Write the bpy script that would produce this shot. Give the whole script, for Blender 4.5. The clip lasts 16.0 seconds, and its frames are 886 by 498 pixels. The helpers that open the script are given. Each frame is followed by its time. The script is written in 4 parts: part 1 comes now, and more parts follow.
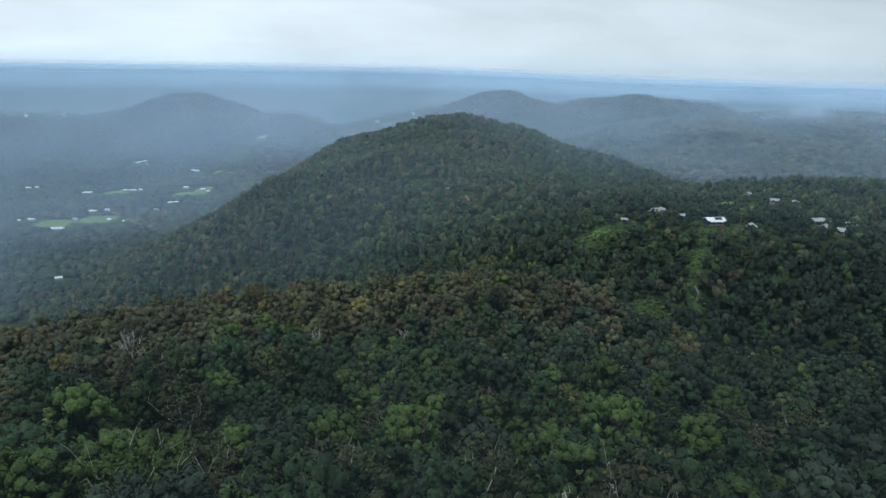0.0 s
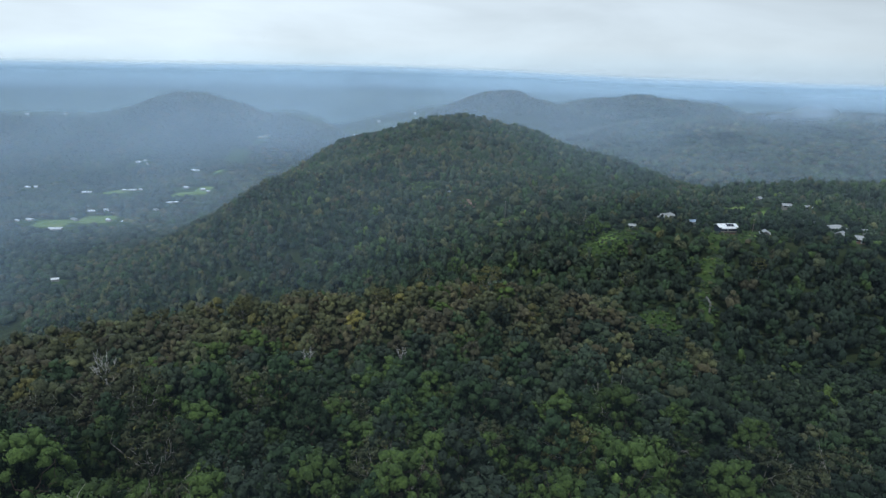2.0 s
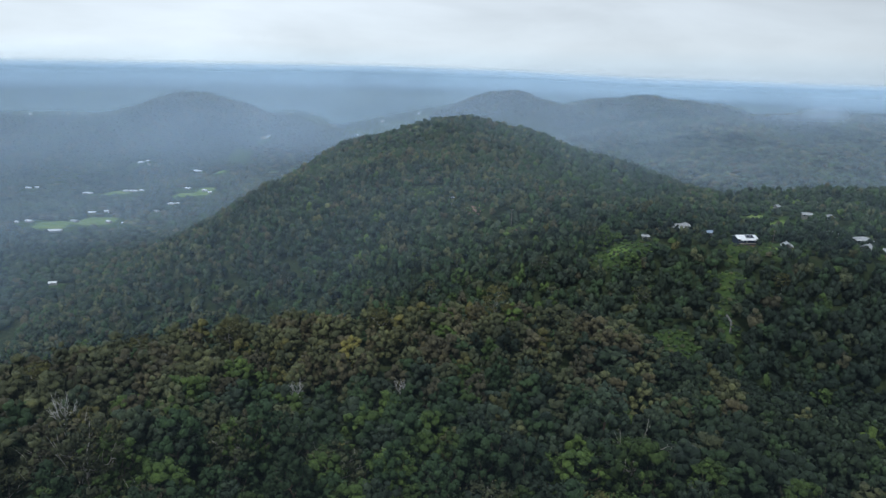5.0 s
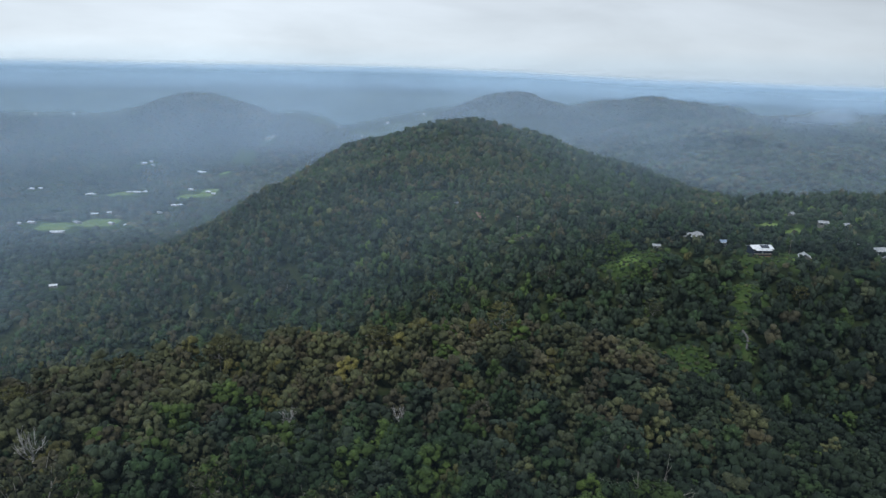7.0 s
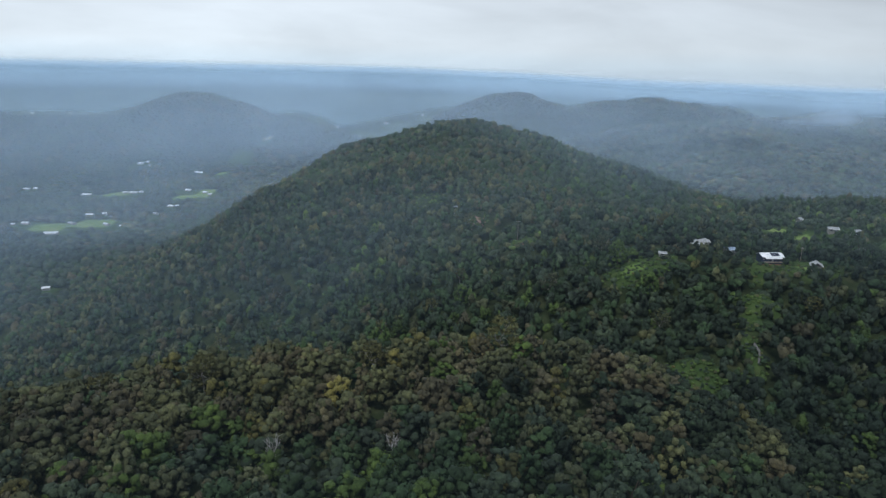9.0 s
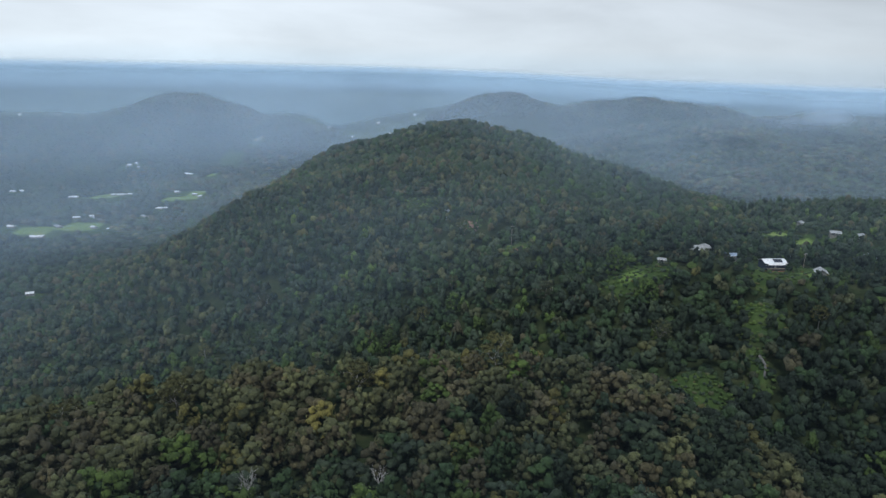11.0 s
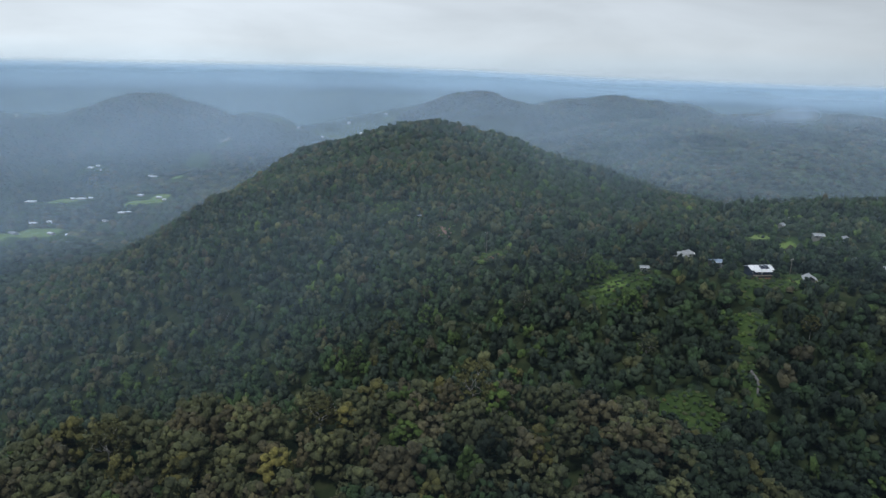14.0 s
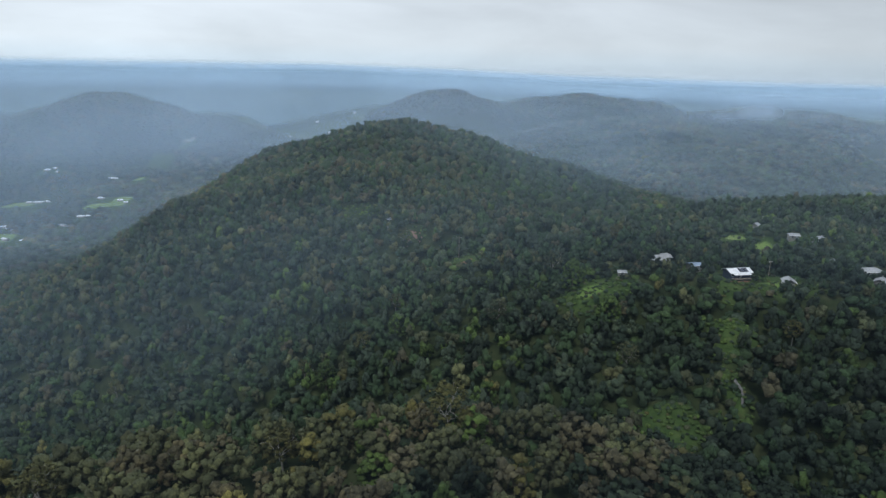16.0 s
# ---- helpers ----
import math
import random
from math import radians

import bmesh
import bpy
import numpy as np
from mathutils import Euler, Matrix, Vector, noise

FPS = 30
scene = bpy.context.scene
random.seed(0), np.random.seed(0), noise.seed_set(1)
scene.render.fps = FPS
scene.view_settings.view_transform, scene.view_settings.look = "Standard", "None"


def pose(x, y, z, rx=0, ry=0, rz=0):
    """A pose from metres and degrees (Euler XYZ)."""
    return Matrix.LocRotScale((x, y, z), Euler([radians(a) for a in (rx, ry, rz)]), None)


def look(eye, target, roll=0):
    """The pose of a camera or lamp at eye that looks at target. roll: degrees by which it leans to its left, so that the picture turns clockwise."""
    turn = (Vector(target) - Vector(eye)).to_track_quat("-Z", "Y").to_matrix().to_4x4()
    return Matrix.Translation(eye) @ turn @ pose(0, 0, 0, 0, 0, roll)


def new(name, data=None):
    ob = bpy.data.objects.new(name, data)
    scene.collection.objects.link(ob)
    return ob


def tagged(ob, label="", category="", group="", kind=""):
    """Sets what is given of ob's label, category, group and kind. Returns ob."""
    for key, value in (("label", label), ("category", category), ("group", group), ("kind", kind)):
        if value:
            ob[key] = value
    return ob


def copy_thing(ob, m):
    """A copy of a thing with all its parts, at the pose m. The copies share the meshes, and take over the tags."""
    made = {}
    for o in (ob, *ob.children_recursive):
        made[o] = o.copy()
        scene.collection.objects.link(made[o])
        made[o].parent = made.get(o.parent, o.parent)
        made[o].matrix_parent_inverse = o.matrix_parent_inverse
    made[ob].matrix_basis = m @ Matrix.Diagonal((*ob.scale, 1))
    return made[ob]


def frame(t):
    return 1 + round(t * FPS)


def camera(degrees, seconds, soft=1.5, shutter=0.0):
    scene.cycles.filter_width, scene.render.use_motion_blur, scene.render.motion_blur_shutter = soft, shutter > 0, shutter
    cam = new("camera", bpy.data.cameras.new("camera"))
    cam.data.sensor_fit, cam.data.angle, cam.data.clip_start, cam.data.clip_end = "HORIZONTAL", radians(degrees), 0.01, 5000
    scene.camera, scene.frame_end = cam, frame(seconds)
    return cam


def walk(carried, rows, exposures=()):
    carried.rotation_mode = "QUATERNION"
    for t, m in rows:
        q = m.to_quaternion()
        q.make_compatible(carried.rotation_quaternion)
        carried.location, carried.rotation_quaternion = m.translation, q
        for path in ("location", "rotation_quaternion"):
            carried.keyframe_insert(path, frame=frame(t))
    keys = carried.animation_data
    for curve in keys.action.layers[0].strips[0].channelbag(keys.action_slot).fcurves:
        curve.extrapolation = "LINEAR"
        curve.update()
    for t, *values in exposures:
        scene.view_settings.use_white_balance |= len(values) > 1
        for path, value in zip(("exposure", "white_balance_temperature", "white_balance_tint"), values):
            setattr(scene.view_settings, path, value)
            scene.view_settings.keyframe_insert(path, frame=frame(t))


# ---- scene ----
cam = camera(70.3, 16.0, soft=1.4)
# seconds, place (x, y, z), yaw, pitch and lean in degrees
ROWS = [
    (0, 0.00, 0.00, 320.00, -0.46, -16.06, 0.79),
    (0.5, 0.27, 3.68, 320.09, -0.44, -16.01, 0.89),
    (1, 0.37, 7.26, 320.06, -0.36, -16.02, 0.88),
    (1.5, 0.43, 10.78, 319.98, -0.34, -16.14, 0.86),
    (2, 0.46, 14.42, 320.27, -0.30, -16.10, 0.93),
    (2.5, 0.54, 18.00, 320.59, -0.30, -16.13, 0.96),
    (3, 0.65, 21.46, 320.89, -0.25, -16.18, 0.94),
    (3.5, 0.71, 24.77, 321.19, -0.22, -16.19, 0.88),
    (4, 0.68, 27.84, 321.35, -0.15, -16.17, 0.94),
    (6.5, 1.13, 43.78, 322.63, 0.40, -16.10, 1.02),
    (7, 1.28, 47.07, 322.88, 0.50, -16.08, 1.09),
    (7.5, 1.04, 50.11, 322.83, 0.56, -16.06, 1.17),
    (8, 0.90, 53.27, 322.77, 0.61, -16.06, 1.23),
    (8.5, 1.01, 56.66, 322.82, 0.64, -16.04, 1.25),
    (9, 1.32, 60.18, 322.90, 0.37, -16.05, 1.26),
    (11.5, 2.15, 76.88, 323.22, -0.32, -16.06, 1.14),
    (12, 2.27, 80.28, 323.20, -0.42, -16.04, 1.11),
    (12.5, 2.42, 83.75, 323.10, -0.84, -16.03, 1.02),
    (13, 2.66, 87.31, 323.04, -1.51, -16.04, 1.05),
    (13.5, 2.95, 90.93, 322.97, -2.17, -16.09, 1.05),
    (14, 3.26, 94.58, 322.91, -2.79, -16.10, 1.06),
    (14.5, 3.56, 98.23, 322.88, -3.44, -16.11, 1.06),
    (15, 3.83, 101.83, 322.92, -4.12, -16.09, 1.05),
    (15.5, 4.06, 105.39, 322.99, -4.94, -16.15, 1.02),
    (16, 4.25, 108.96, 323.11, -5.51, -16.22, 0.99),
]


def aim(x, y, z, yaw, pitch, lean):
    ahead = Vector((-math.sin(radians(yaw)) * math.cos(radians(pitch)), math.cos(radians(yaw)) * math.cos(radians(pitch)), math.sin(radians(pitch))))
    eye = Vector((x, y, z))
    return look(eye, eye + 50 * ahead, lean)


walk(cam, [(r[0], aim(*r[1:])) for r in ROWS], exposures=[(0.0, 0.13, 6050, 6), (4.0, 0.15, 6150, 8), (6.5, 0.07, 6250, 10), (9.0, 0.06, 6250, 10), (12.5, 0.10, 6300, 10), (14.5, -0.04, 6300, 10), (16.0, 0.05, 6300, 10)])

# ---------------------------------------------------------------- world and sun
SUN_HEIGHT, SUN_TURN = radians(66), radians(205)
world = bpy.data.worlds.new("overcast_sky")
scene.world = world
world.use_nodes = True
wt = world.node_tree
wt.nodes.clear()


def wn(kind, **values):
    n = wt.nodes.new(kind)
    for key, value in values.items():
        n.inputs[key].default_value = value
    return n


sky = wt.nodes.new("ShaderNodeTexSky")
sky.sky_type, sky.sun_disc = "NISHITA", False
sky.sun_elevation, sky.sun_rotation = SUN_HEIGHT, SUN_TURN
sky_gain = wn("ShaderNodeVectorMath")
sky_gain.operation = "SCALE"
sky_gain.inputs["Scale"].default_value = 0.06
wt.links.new(sky.outputs["Color"], sky_gain.inputs[0])
coords = wt.nodes.new("ShaderNodeTexCoord")
stretch = wn("ShaderNodeMapping", Scale=(1.0, 1.0, 4.0))
wt.links.new(coords.outputs["Generated"], stretch.inputs["Vector"])
billow = wn("ShaderNodeTexNoise", Scale=2.4, Detail=7.0, Roughness=0.55, Distortion=0.4)
wt.links.new(stretch.outputs["Vector"], billow.inputs["Vector"])
split = wt.nodes.new("ShaderNodeSeparateXYZ")
wt.links.new(coords.outputs["Generated"], split.inputs[0])
# the colour of the cloud deck by height over the horizon
deck = wt.nodes.new("ShaderNodeValToRGB")
wt.links.new(split.outputs["Z"], deck.inputs["Fac"])
ramp = deck.color_ramp
ramp.elements[0].position, ramp.elements[0].color = 0.0, (0.60, 0.70, 0.77, 1)
ramp.elements[1].position, ramp.elements[1].color = 0.6, (0.52, 0.60, 0.69, 1)
for place, colour in ((0.010, (0.64, 0.74, 0.81, 1)), (0.03, (0.68, 0.75, 0.80, 1)), (0.13, (0.66, 0.71, 0.76, 1))):
    e = ramp.elements.new(place)
    e.color = colour
shade = wt.nodes.new("ShaderNodeMapRange")
for key, value in (("From Min", 0.3), ("From Max", 0.7), ("To Min", 0.92), ("To Max", 1.22)):
    shade.inputs[key].default_value = value
wt.links.new(billow.outputs["Fac"], shade.inputs["Value"])
# cloud hangs darker towards the east
east = wt.nodes.new("ShaderNodeMapRange")
for key, value in (("From Min", -0.1), ("From Max", 0.7), ("To Min", 1.06), ("To Max", 0.78)):
    east.inputs[key].default_value = value
wt.links.new(split.outputs["X"], east.inputs["Value"])
both = wt.nodes.new("ShaderNodeMath")
both.operation = "MULTIPLY"
wt.links.new(shade.outputs[0], both.inputs[0])
wt.links.new(east.outputs[0], both.inputs[1])
lit = wn("ShaderNodeVectorMath")
lit.operation = "SCALE"
wt.links.new(deck.outputs["Color"], lit.inputs[0])
wt.links.new(both.outputs[0], lit.inputs["Scale"])
mix = wt.nodes.new("ShaderNodeMix")
mix.data_type = "RGBA"
mix.inputs["Factor"].default_value = 0.93
wt.links.new(sky_gain.outputs[0], mix.inputs["A"])
wt.links.new(lit.outputs[0], mix.inputs["B"])
back = wn("ShaderNodeBackground", Strength=1.0)
wt.links.new(mix.outputs["Result"], back.inputs["Color"])
out = wt.nodes.new("ShaderNodeOutputWorld")
wt.links.new(back.outputs[0], out.inputs["Surface"])

sun = new("sun", bpy.data.lights.new("sun", "SUN"))
sun.data.energy, sun.data.angle, sun.data.color = 2.0, radians(14), (1.0, 0.97, 0.93)
sun.matrix_world = look((0, 0, 900), Vector((0, 0, 900)) - Vector((math.sin(SUN_TURN) * math.cos(SUN_HEIGHT), math.cos(SUN_TURN) * math.cos(SUN_HEIGHT), math.sin(SUN_HEIGHT))))

# ---------------------------------------------------------------- materials


def material(name, rough=0.8, metal=0.0, spec=0.3):
    m = bpy.data.materials.new(name)
    m.use_nodes = True
    t = m.node_tree
    b = t.nodes["Principled BSDF"]
    b.inputs["Roughness"].default_value, b.inputs["Metallic"].default_value = rough, metal
    b.inputs["Specular IOR Level"].default_value = spec
    return m, t, b


def noise_node(t, scale, detail=4.0, rough=0.55, coord="Object", squash=None):
    c = t.nodes.new("ShaderNodeTexCoord")
    n = t.nodes.new("ShaderNodeTexNoise")
    n.inputs["Scale"].default_value, n.inputs["Detail"].default_value, n.inputs["Roughness"].default_value = scale, detail, rough
    if squash:
        mp = t.nodes.new("ShaderNodeMapping")
        mp.inputs["Scale"].default_value = squash
        t.links.new(c.outputs[coord], mp.inputs["Vector"])
        t.links.new(mp.outputs["Vector"], n.inputs["Vector"])
    else:
        t.links.new(c.outputs[coord], n.inputs["Vector"])
    return n.outputs["Fac"]


def ramp_node(t, value, stops):
    r = t.nodes.new("ShaderNodeValToRGB")
    t.links.new(value, r.inputs["Fac"])
    e = r.color_ramp.elements
    e[0].position, e[0].color = stops[0][0], (*stops[0][1], 1)
    e[1].position, e[1].color = stops[-1][0], (*stops[-1][1], 1)
    for place, colour in stops[1:-1]:
        e.new(place).color = (*colour, 1)
    return r.outputs["Color"]


def blend_node(t, a, b, fac, mode="MIX"):
    m = t.nodes.new("ShaderNodeMix")
    m.data_type, m.blend_type = "RGBA", mode
    for key, value in (("A", a), ("B", b), ("Factor", fac)):
        if isinstance(value, (int, float)):
            m.inputs[key].default_value = value
        elif isinstance(value, tuple):
            m.inputs[key].default_value = (*value, 1)
        else:
            t.links.new(value, m.inputs[key])
    return m.outputs["Result"]


def bump_node(t, b, value, strength, distance):
    n = t.nodes.new("ShaderNodeBump")
    n.inputs["Strength"].default_value, n.inputs["Distance"].default_value = strength, distance
    t.links.new(value, n.inputs["Height"])
    t.links.new(n.outputs["Normal"], b.inputs["Normal"])


def leaf_material(name, dark, mid, light, coarse=0.05, fine=1.3):
    """Foliage: most of all it varies from tree to tree, less from clump to clump and leaf to leaf."""
    m, t, b = material(name, 0.7, 0.0, 0.2)
    geo = t.nodes.new("ShaderNodeNewGeometry")
    info = t.nodes.new("ShaderNodeObjectInfo")
    own = t.nodes.new("ShaderNodeAttribute")
    own.attribute_name = "tone"
    single = t.nodes.new("ShaderNodeMath")
    single.operation = "GREATER_THAN"
    single.inputs[1].default_value = 0.5
    t.links.new(own.outputs["Fac"], single.inputs[0])
    less = t.nodes.new("ShaderNodeMath")
    less.operation = "SUBTRACT"
    less.inputs[1].default_value = 1.0
    t.links.new(own.outputs["Fac"], less.inputs[0])
    either = t.nodes.new("ShaderNodeMix")
    t.links.new(single.outputs[0], either.inputs["Factor"])
    t.links.new(info.outputs["Random"], either.inputs["A"])
    t.links.new(less.outputs[0], either.inputs["B"])
    tree = ramp_node(t, either.outputs["Result"], [(0.0, dark), (0.5, mid), (1.0, light)])
    clump = ramp_node(t, geo.outputs["Random Per Island"], [(0.0, (0.72, 0.74, 0.76)), (0.5, (1, 1, 1)), (1.0, (1.32, 1.27, 1.14))])
    wide = ramp_node(t, noise_node(t, coarse, 3.0), [(0.3, (0.72, 0.76, 0.78)), (0.5, (1, 1, 1)), (0.72, (1.25, 1.2, 1.06))])
    small = ramp_node(t, noise_node(t, fine * 0.6, 5.0, 0.7), [(0.30, (0.50, 0.53, 0.55)), (0.5, (1, 1, 1)), (0.70, (1.5, 1.46, 1.3))])
    leafy = ramp_node(t, noise_node(t, fine * 2.4, 3.0, 0.7), [(0.34, (0.55, 0.57, 0.58)), (0.5, (1, 1, 1)), (0.66, (1.5, 1.47, 1.32))])
    broad = ramp_node(t, noise_node(t, 0.0065, 2.0), [(0.36, (0.74, 0.79, 0.84)), (0.5, (1, 1, 1)), (0.64, (1.26, 1.2, 1.08))])
    c = blend_node(t, tree, clump, 1.0, "MULTIPLY")
    c = blend_node(t, c, leafy, 0.55, "MULTIPLY")
    c = blend_node(t, c, broad, 1.0, "MULTIPLY")
    c = blend_node(t, c, wide, 1.0, "MULTIPLY")
    c = blend_node(t, c, small, 0.8, "MULTIPLY")
    t.links.new(c, b.inputs["Base Color"])
    bump_node(t, b, noise_node(t, fine, 5.0, 0.7), 0.9, 0.8)
    return m


LEAF = {
    "dark": leaf_material("leaf_dark_green", (0.0162, 0.0306, 0.0134), (0.0238, 0.0451, 0.0196), (0.0338, 0.0640, 0.0279)),
    "bright": leaf_material("leaf_bright_green", (0.0310, 0.0520, 0.0135), (0.0470, 0.0780, 0.0195), (0.0670, 0.1090, 0.0280)),
    "olive": leaf_material("leaf_olive", (0.0362, 0.0419, 0.0216), (0.0531, 0.0616, 0.0318), (0.0754, 0.0874, 0.0451)),
    "grey": leaf_material("leaf_grey_green", (0.0198, 0.0303, 0.0198), (0.0292, 0.0445, 0.0292), (0.0414, 0.0632, 0.0414)),
    "rust": leaf_material("leaf_rusty_brown", (0.0374, 0.0360, 0.0221), (0.0535, 0.0515, 0.0315), (0.0738, 0.0711, 0.0435)),
    "yellow": leaf_material("leaf_yellow_green", (0.0490, 0.0490, 0.0172), (0.0720, 0.0720, 0.0252), (0.1022, 0.1022, 0.0358)),
    # deep green trees; also carries shade in the gully and between crowns
    "shade": leaf_material("leaf_deep_green_shade", (0.0092, 0.0167, 0.0102), (0.0135, 0.0245, 0.0150), (0.0192, 0.0348, 0.0213)),
}


def bark_material(name, low, high):
    m, t, b = material(name, 0.85, 0.0, 0.2)
    c = ramp_node(t, noise_node(t, 1.1, 6.0, 0.65, squash=(1, 1, 0.25)), [(0.3, low), (0.7, high)])
    t.links.new(c, b.inputs["Base Color"])
    bump_node(t, b, noise_node(t, 5.0, 5.0, 0.6, squash=(1, 1, 0.2)), 0.6, 0.05)
    return m


BARK_PALE = bark_material("bark_pale_gum", (0.18, 0.17, 0.15), (0.38, 0.36, 0.32))
BARK_DARK = bark_material("bark_brown", (0.06, 0.045, 0.032), (0.17, 0.13, 0.10))
BARK_DEAD = bark_material("bark_bleached", (0.26, 0.255, 0.25), (0.48, 0.47, 0.45))


def ground_material():
    m, t, b = material("ground_cover", 0.95, 0.0, 0.1)
    litter = ramp_node(t, noise_node(t, 0.09, 6.0, 0.65), [(0.3, (0.012, 0.018, 0.008)), (0.5, (0.022, 0.032, 0.013)), (0.7, (0.045, 0.052, 0.024))])
    grass = ramp_node(t, noise_node(t, 0.16, 9.0, 0.8), [(0.32, (0.016, 0.032, 0.010)), (0.5, (0.036, 0.062, 0.018)), (0.68, (0.066, 0.086, 0.030))])
    meadow = t.nodes.new("ShaderNodeAttribute")
    meadow.attribute_name = "meadow"
    edge = t.nodes.new("ShaderNodeMapRange")
    for key, value in (("From Min", 0.32), ("From Max", 0.62)):
        edge.inputs[key].default_value = value
    wobble = t.nodes.new("ShaderNodeMath")
    wobble.operation = "MULTIPLY_ADD"
    wobble.inputs[1].default_value, wobble.inputs[2].default_value = 0.5, -0.25
    t.links.new(noise_node(t, 0.12, 5.0, 0.65), wobble.inputs[0])
    total = t.nodes.new("ShaderNodeMath")
    t.links.new(wobble.outputs[0], total.inputs[0])
    t.links.new(meadow.outputs["Fac"], total.inputs[1])
    t.links.new(total.outputs[0], edge.inputs["Value"])
    c = blend_node(t, litter, grass, edge.outputs[0])
    # grazed paddocks, brighter than the rough clearings
    mown = t.nodes.new("ShaderNodeMapRange")
    for key, value in (("From Min", 1.2), ("From Max", 1.6)):
        mown.inputs[key].default_value = value
    t.links.new(meadow.outputs["Fac"], mown.inputs["Value"])
    pasture = ramp_node(t, noise_node(t, 0.03, 6.0, 0.7), [(0.3, (0.07, 0.12, 0.03)), (0.5, (0.12, 0.18, 0.05)), (0.7, (0.17, 0.21, 0.075))])
    c = blend_node(t, c, pasture, mown.outputs[0])
    # open plain far out: woods, paddocks and pale bare fields in strips
    plain = t.nodes.new("ShaderNodeAttribute")
    plain.attribute_name = "plain"
    fields = ramp_node(t, noise_node(t, 0.0045, 6.0, 0.72), [(0.40, (0.030, 0.045, 0.022)), (0.55, (0.055, 0.080, 0.034)), (0.62, (0.09, 0.11, 0.05)), (0.68, (0.05, 0.07, 0.03)), (0.8, (0.16, 0.16, 0.10))])
    c = blend_node(t, c, fields, plain.outputs["Fac"])
    t.links.new(c, b.inputs["Base Color"])
    bump_node(t, b, noise_node(t, 0.5, 6.0, 0.7), 0.8, 0.5)
    return m


GROUND = ground_material()


def plain_material(name, low, high, scale=1.0, rough=0.6, metal=0.0, bump=0.0, squash=None):
    m, t, b = material(name, rough, metal, 0.4)
    c = ramp_node(t, noise_node(t, scale, 5.0, 0.6, squash=squash), [(0.3, low), (0.7, high)])
    t.links.new(c, b.inputs["Base Color"])
    if bump:
        bump_node(t, b, noise_node(t, scale * 6, 4.0, squash=squash), 0.5, bump)
    return m


ROOF_PALE = plain_material("roof_zinc_pale", (0.52, 0.54, 0.56), (0.72, 0.74, 0.76), 0.4, 0.45, 0.0, 0.02)
ROOF_WHITE = plain_material("roof_white", (0.50, 0.52, 0.54), (0.68, 0.69, 0.70), 0.5, 0.45)
ROOF_DULL = plain_material("roof_weathered_white", (0.20, 0.215, 0.23), (0.32, 0.33, 0.34), 0.6, 0.5)
ROOF_GREY = plain_material("roof_grey_tile", (0.17, 0.18, 0.19), (0.30, 0.31, 0.31), 0.8, 0.7, 0.0, 0.03)
ROOF_BLUE = plain_material("roof_blue_grey", (0.15, 0.20, 0.28), (0.23, 0.29, 0.38), 0.4, 0.4)
ROOF_DARK = plain_material("roof_charcoal", (0.10, 0.11, 0.12), (0.17, 0.18, 0.19), 0.6, 0.55)
WALL_NAVY = plain_material("wall_navy", (0.025, 0.035, 0.065), (0.040, 0.055, 0.090), 0.8, 0.6)
WALL_CREAM = plain_material("wall_cream", (0.20, 0.19, 0.17), (0.30, 0.285, 0.25), 0.8, 0.7)
WALL_WHITE = plain_material("wall_white", (0.50, 0.50, 0.49), (0.66, 0.66, 0.64), 0.8, 0.6)
WALL_BRICK = plain_material("wall_brick_brown", (0.18, 0.11, 0.08), (0.28, 0.18, 0.13), 1.5, 0.8)
TRIM_WHITE = plain_material("trim_white", (0.74, 0.74, 0.73), (0.82, 0.82, 0.81), 2.0, 0.5)
DOOR_GREY = plain_material("door_grey", (0.30, 0.31, 0.32), (0.40, 0.41, 0.42), 2.0, 0.5)
PANEL = plain_material("solar_cell", (0.010, 0.014, 0.030), (0.022, 0.028, 0.050), 2.0, 0.15)
TIMBER = plain_material("weathered_timber", (0.16, 0.13, 0.10), (0.30, 0.26, 0.22), 1.2, 0.85, 0.0, 0.02, (1, 1, 0.2))
RED_SOIL = plain_material("red_soil", (0.11, 0.055, 0.036), (0.19, 0.098, 0.064), 0.5, 0.95, 0.0, 0.1)
PINK_ROCK = plain_material("pink_rock", (0.12, 0.068, 0.052), (0.22, 0.14, 0.115), 0.6, 0.9, 0.0, 0.1)
TRACK = plain_material("gravel_track", (0.06, 0.06, 0.06), (0.13, 0.128, 0.125), 0.7, 0.95, 0.0, 0.05)
METAL_GREY = plain_material("galvanised_steel", (0.42, 0.43, 0.44), (0.55, 0.56, 0.57), 3.0, 0.4, 0.6)


def glass_material():
    m, t, b = material("window_glass", 0.05, 0.0, 0.6)
    b.inputs["Base Color"].default_value = (0.02, 0.025, 0.03, 1)
    return m


GLASS = glass_material()

# ---------------------------------------------------------------- the lie of the land
Z0 = 320.0  # height of the first camera over the datum


def smooth_max(a, b, k):
    h = np.clip(0.5 + 0.5 * (a - b) / k, 0, 1)
    return b * (1 - h) + a * h + k * h * (1 - h)


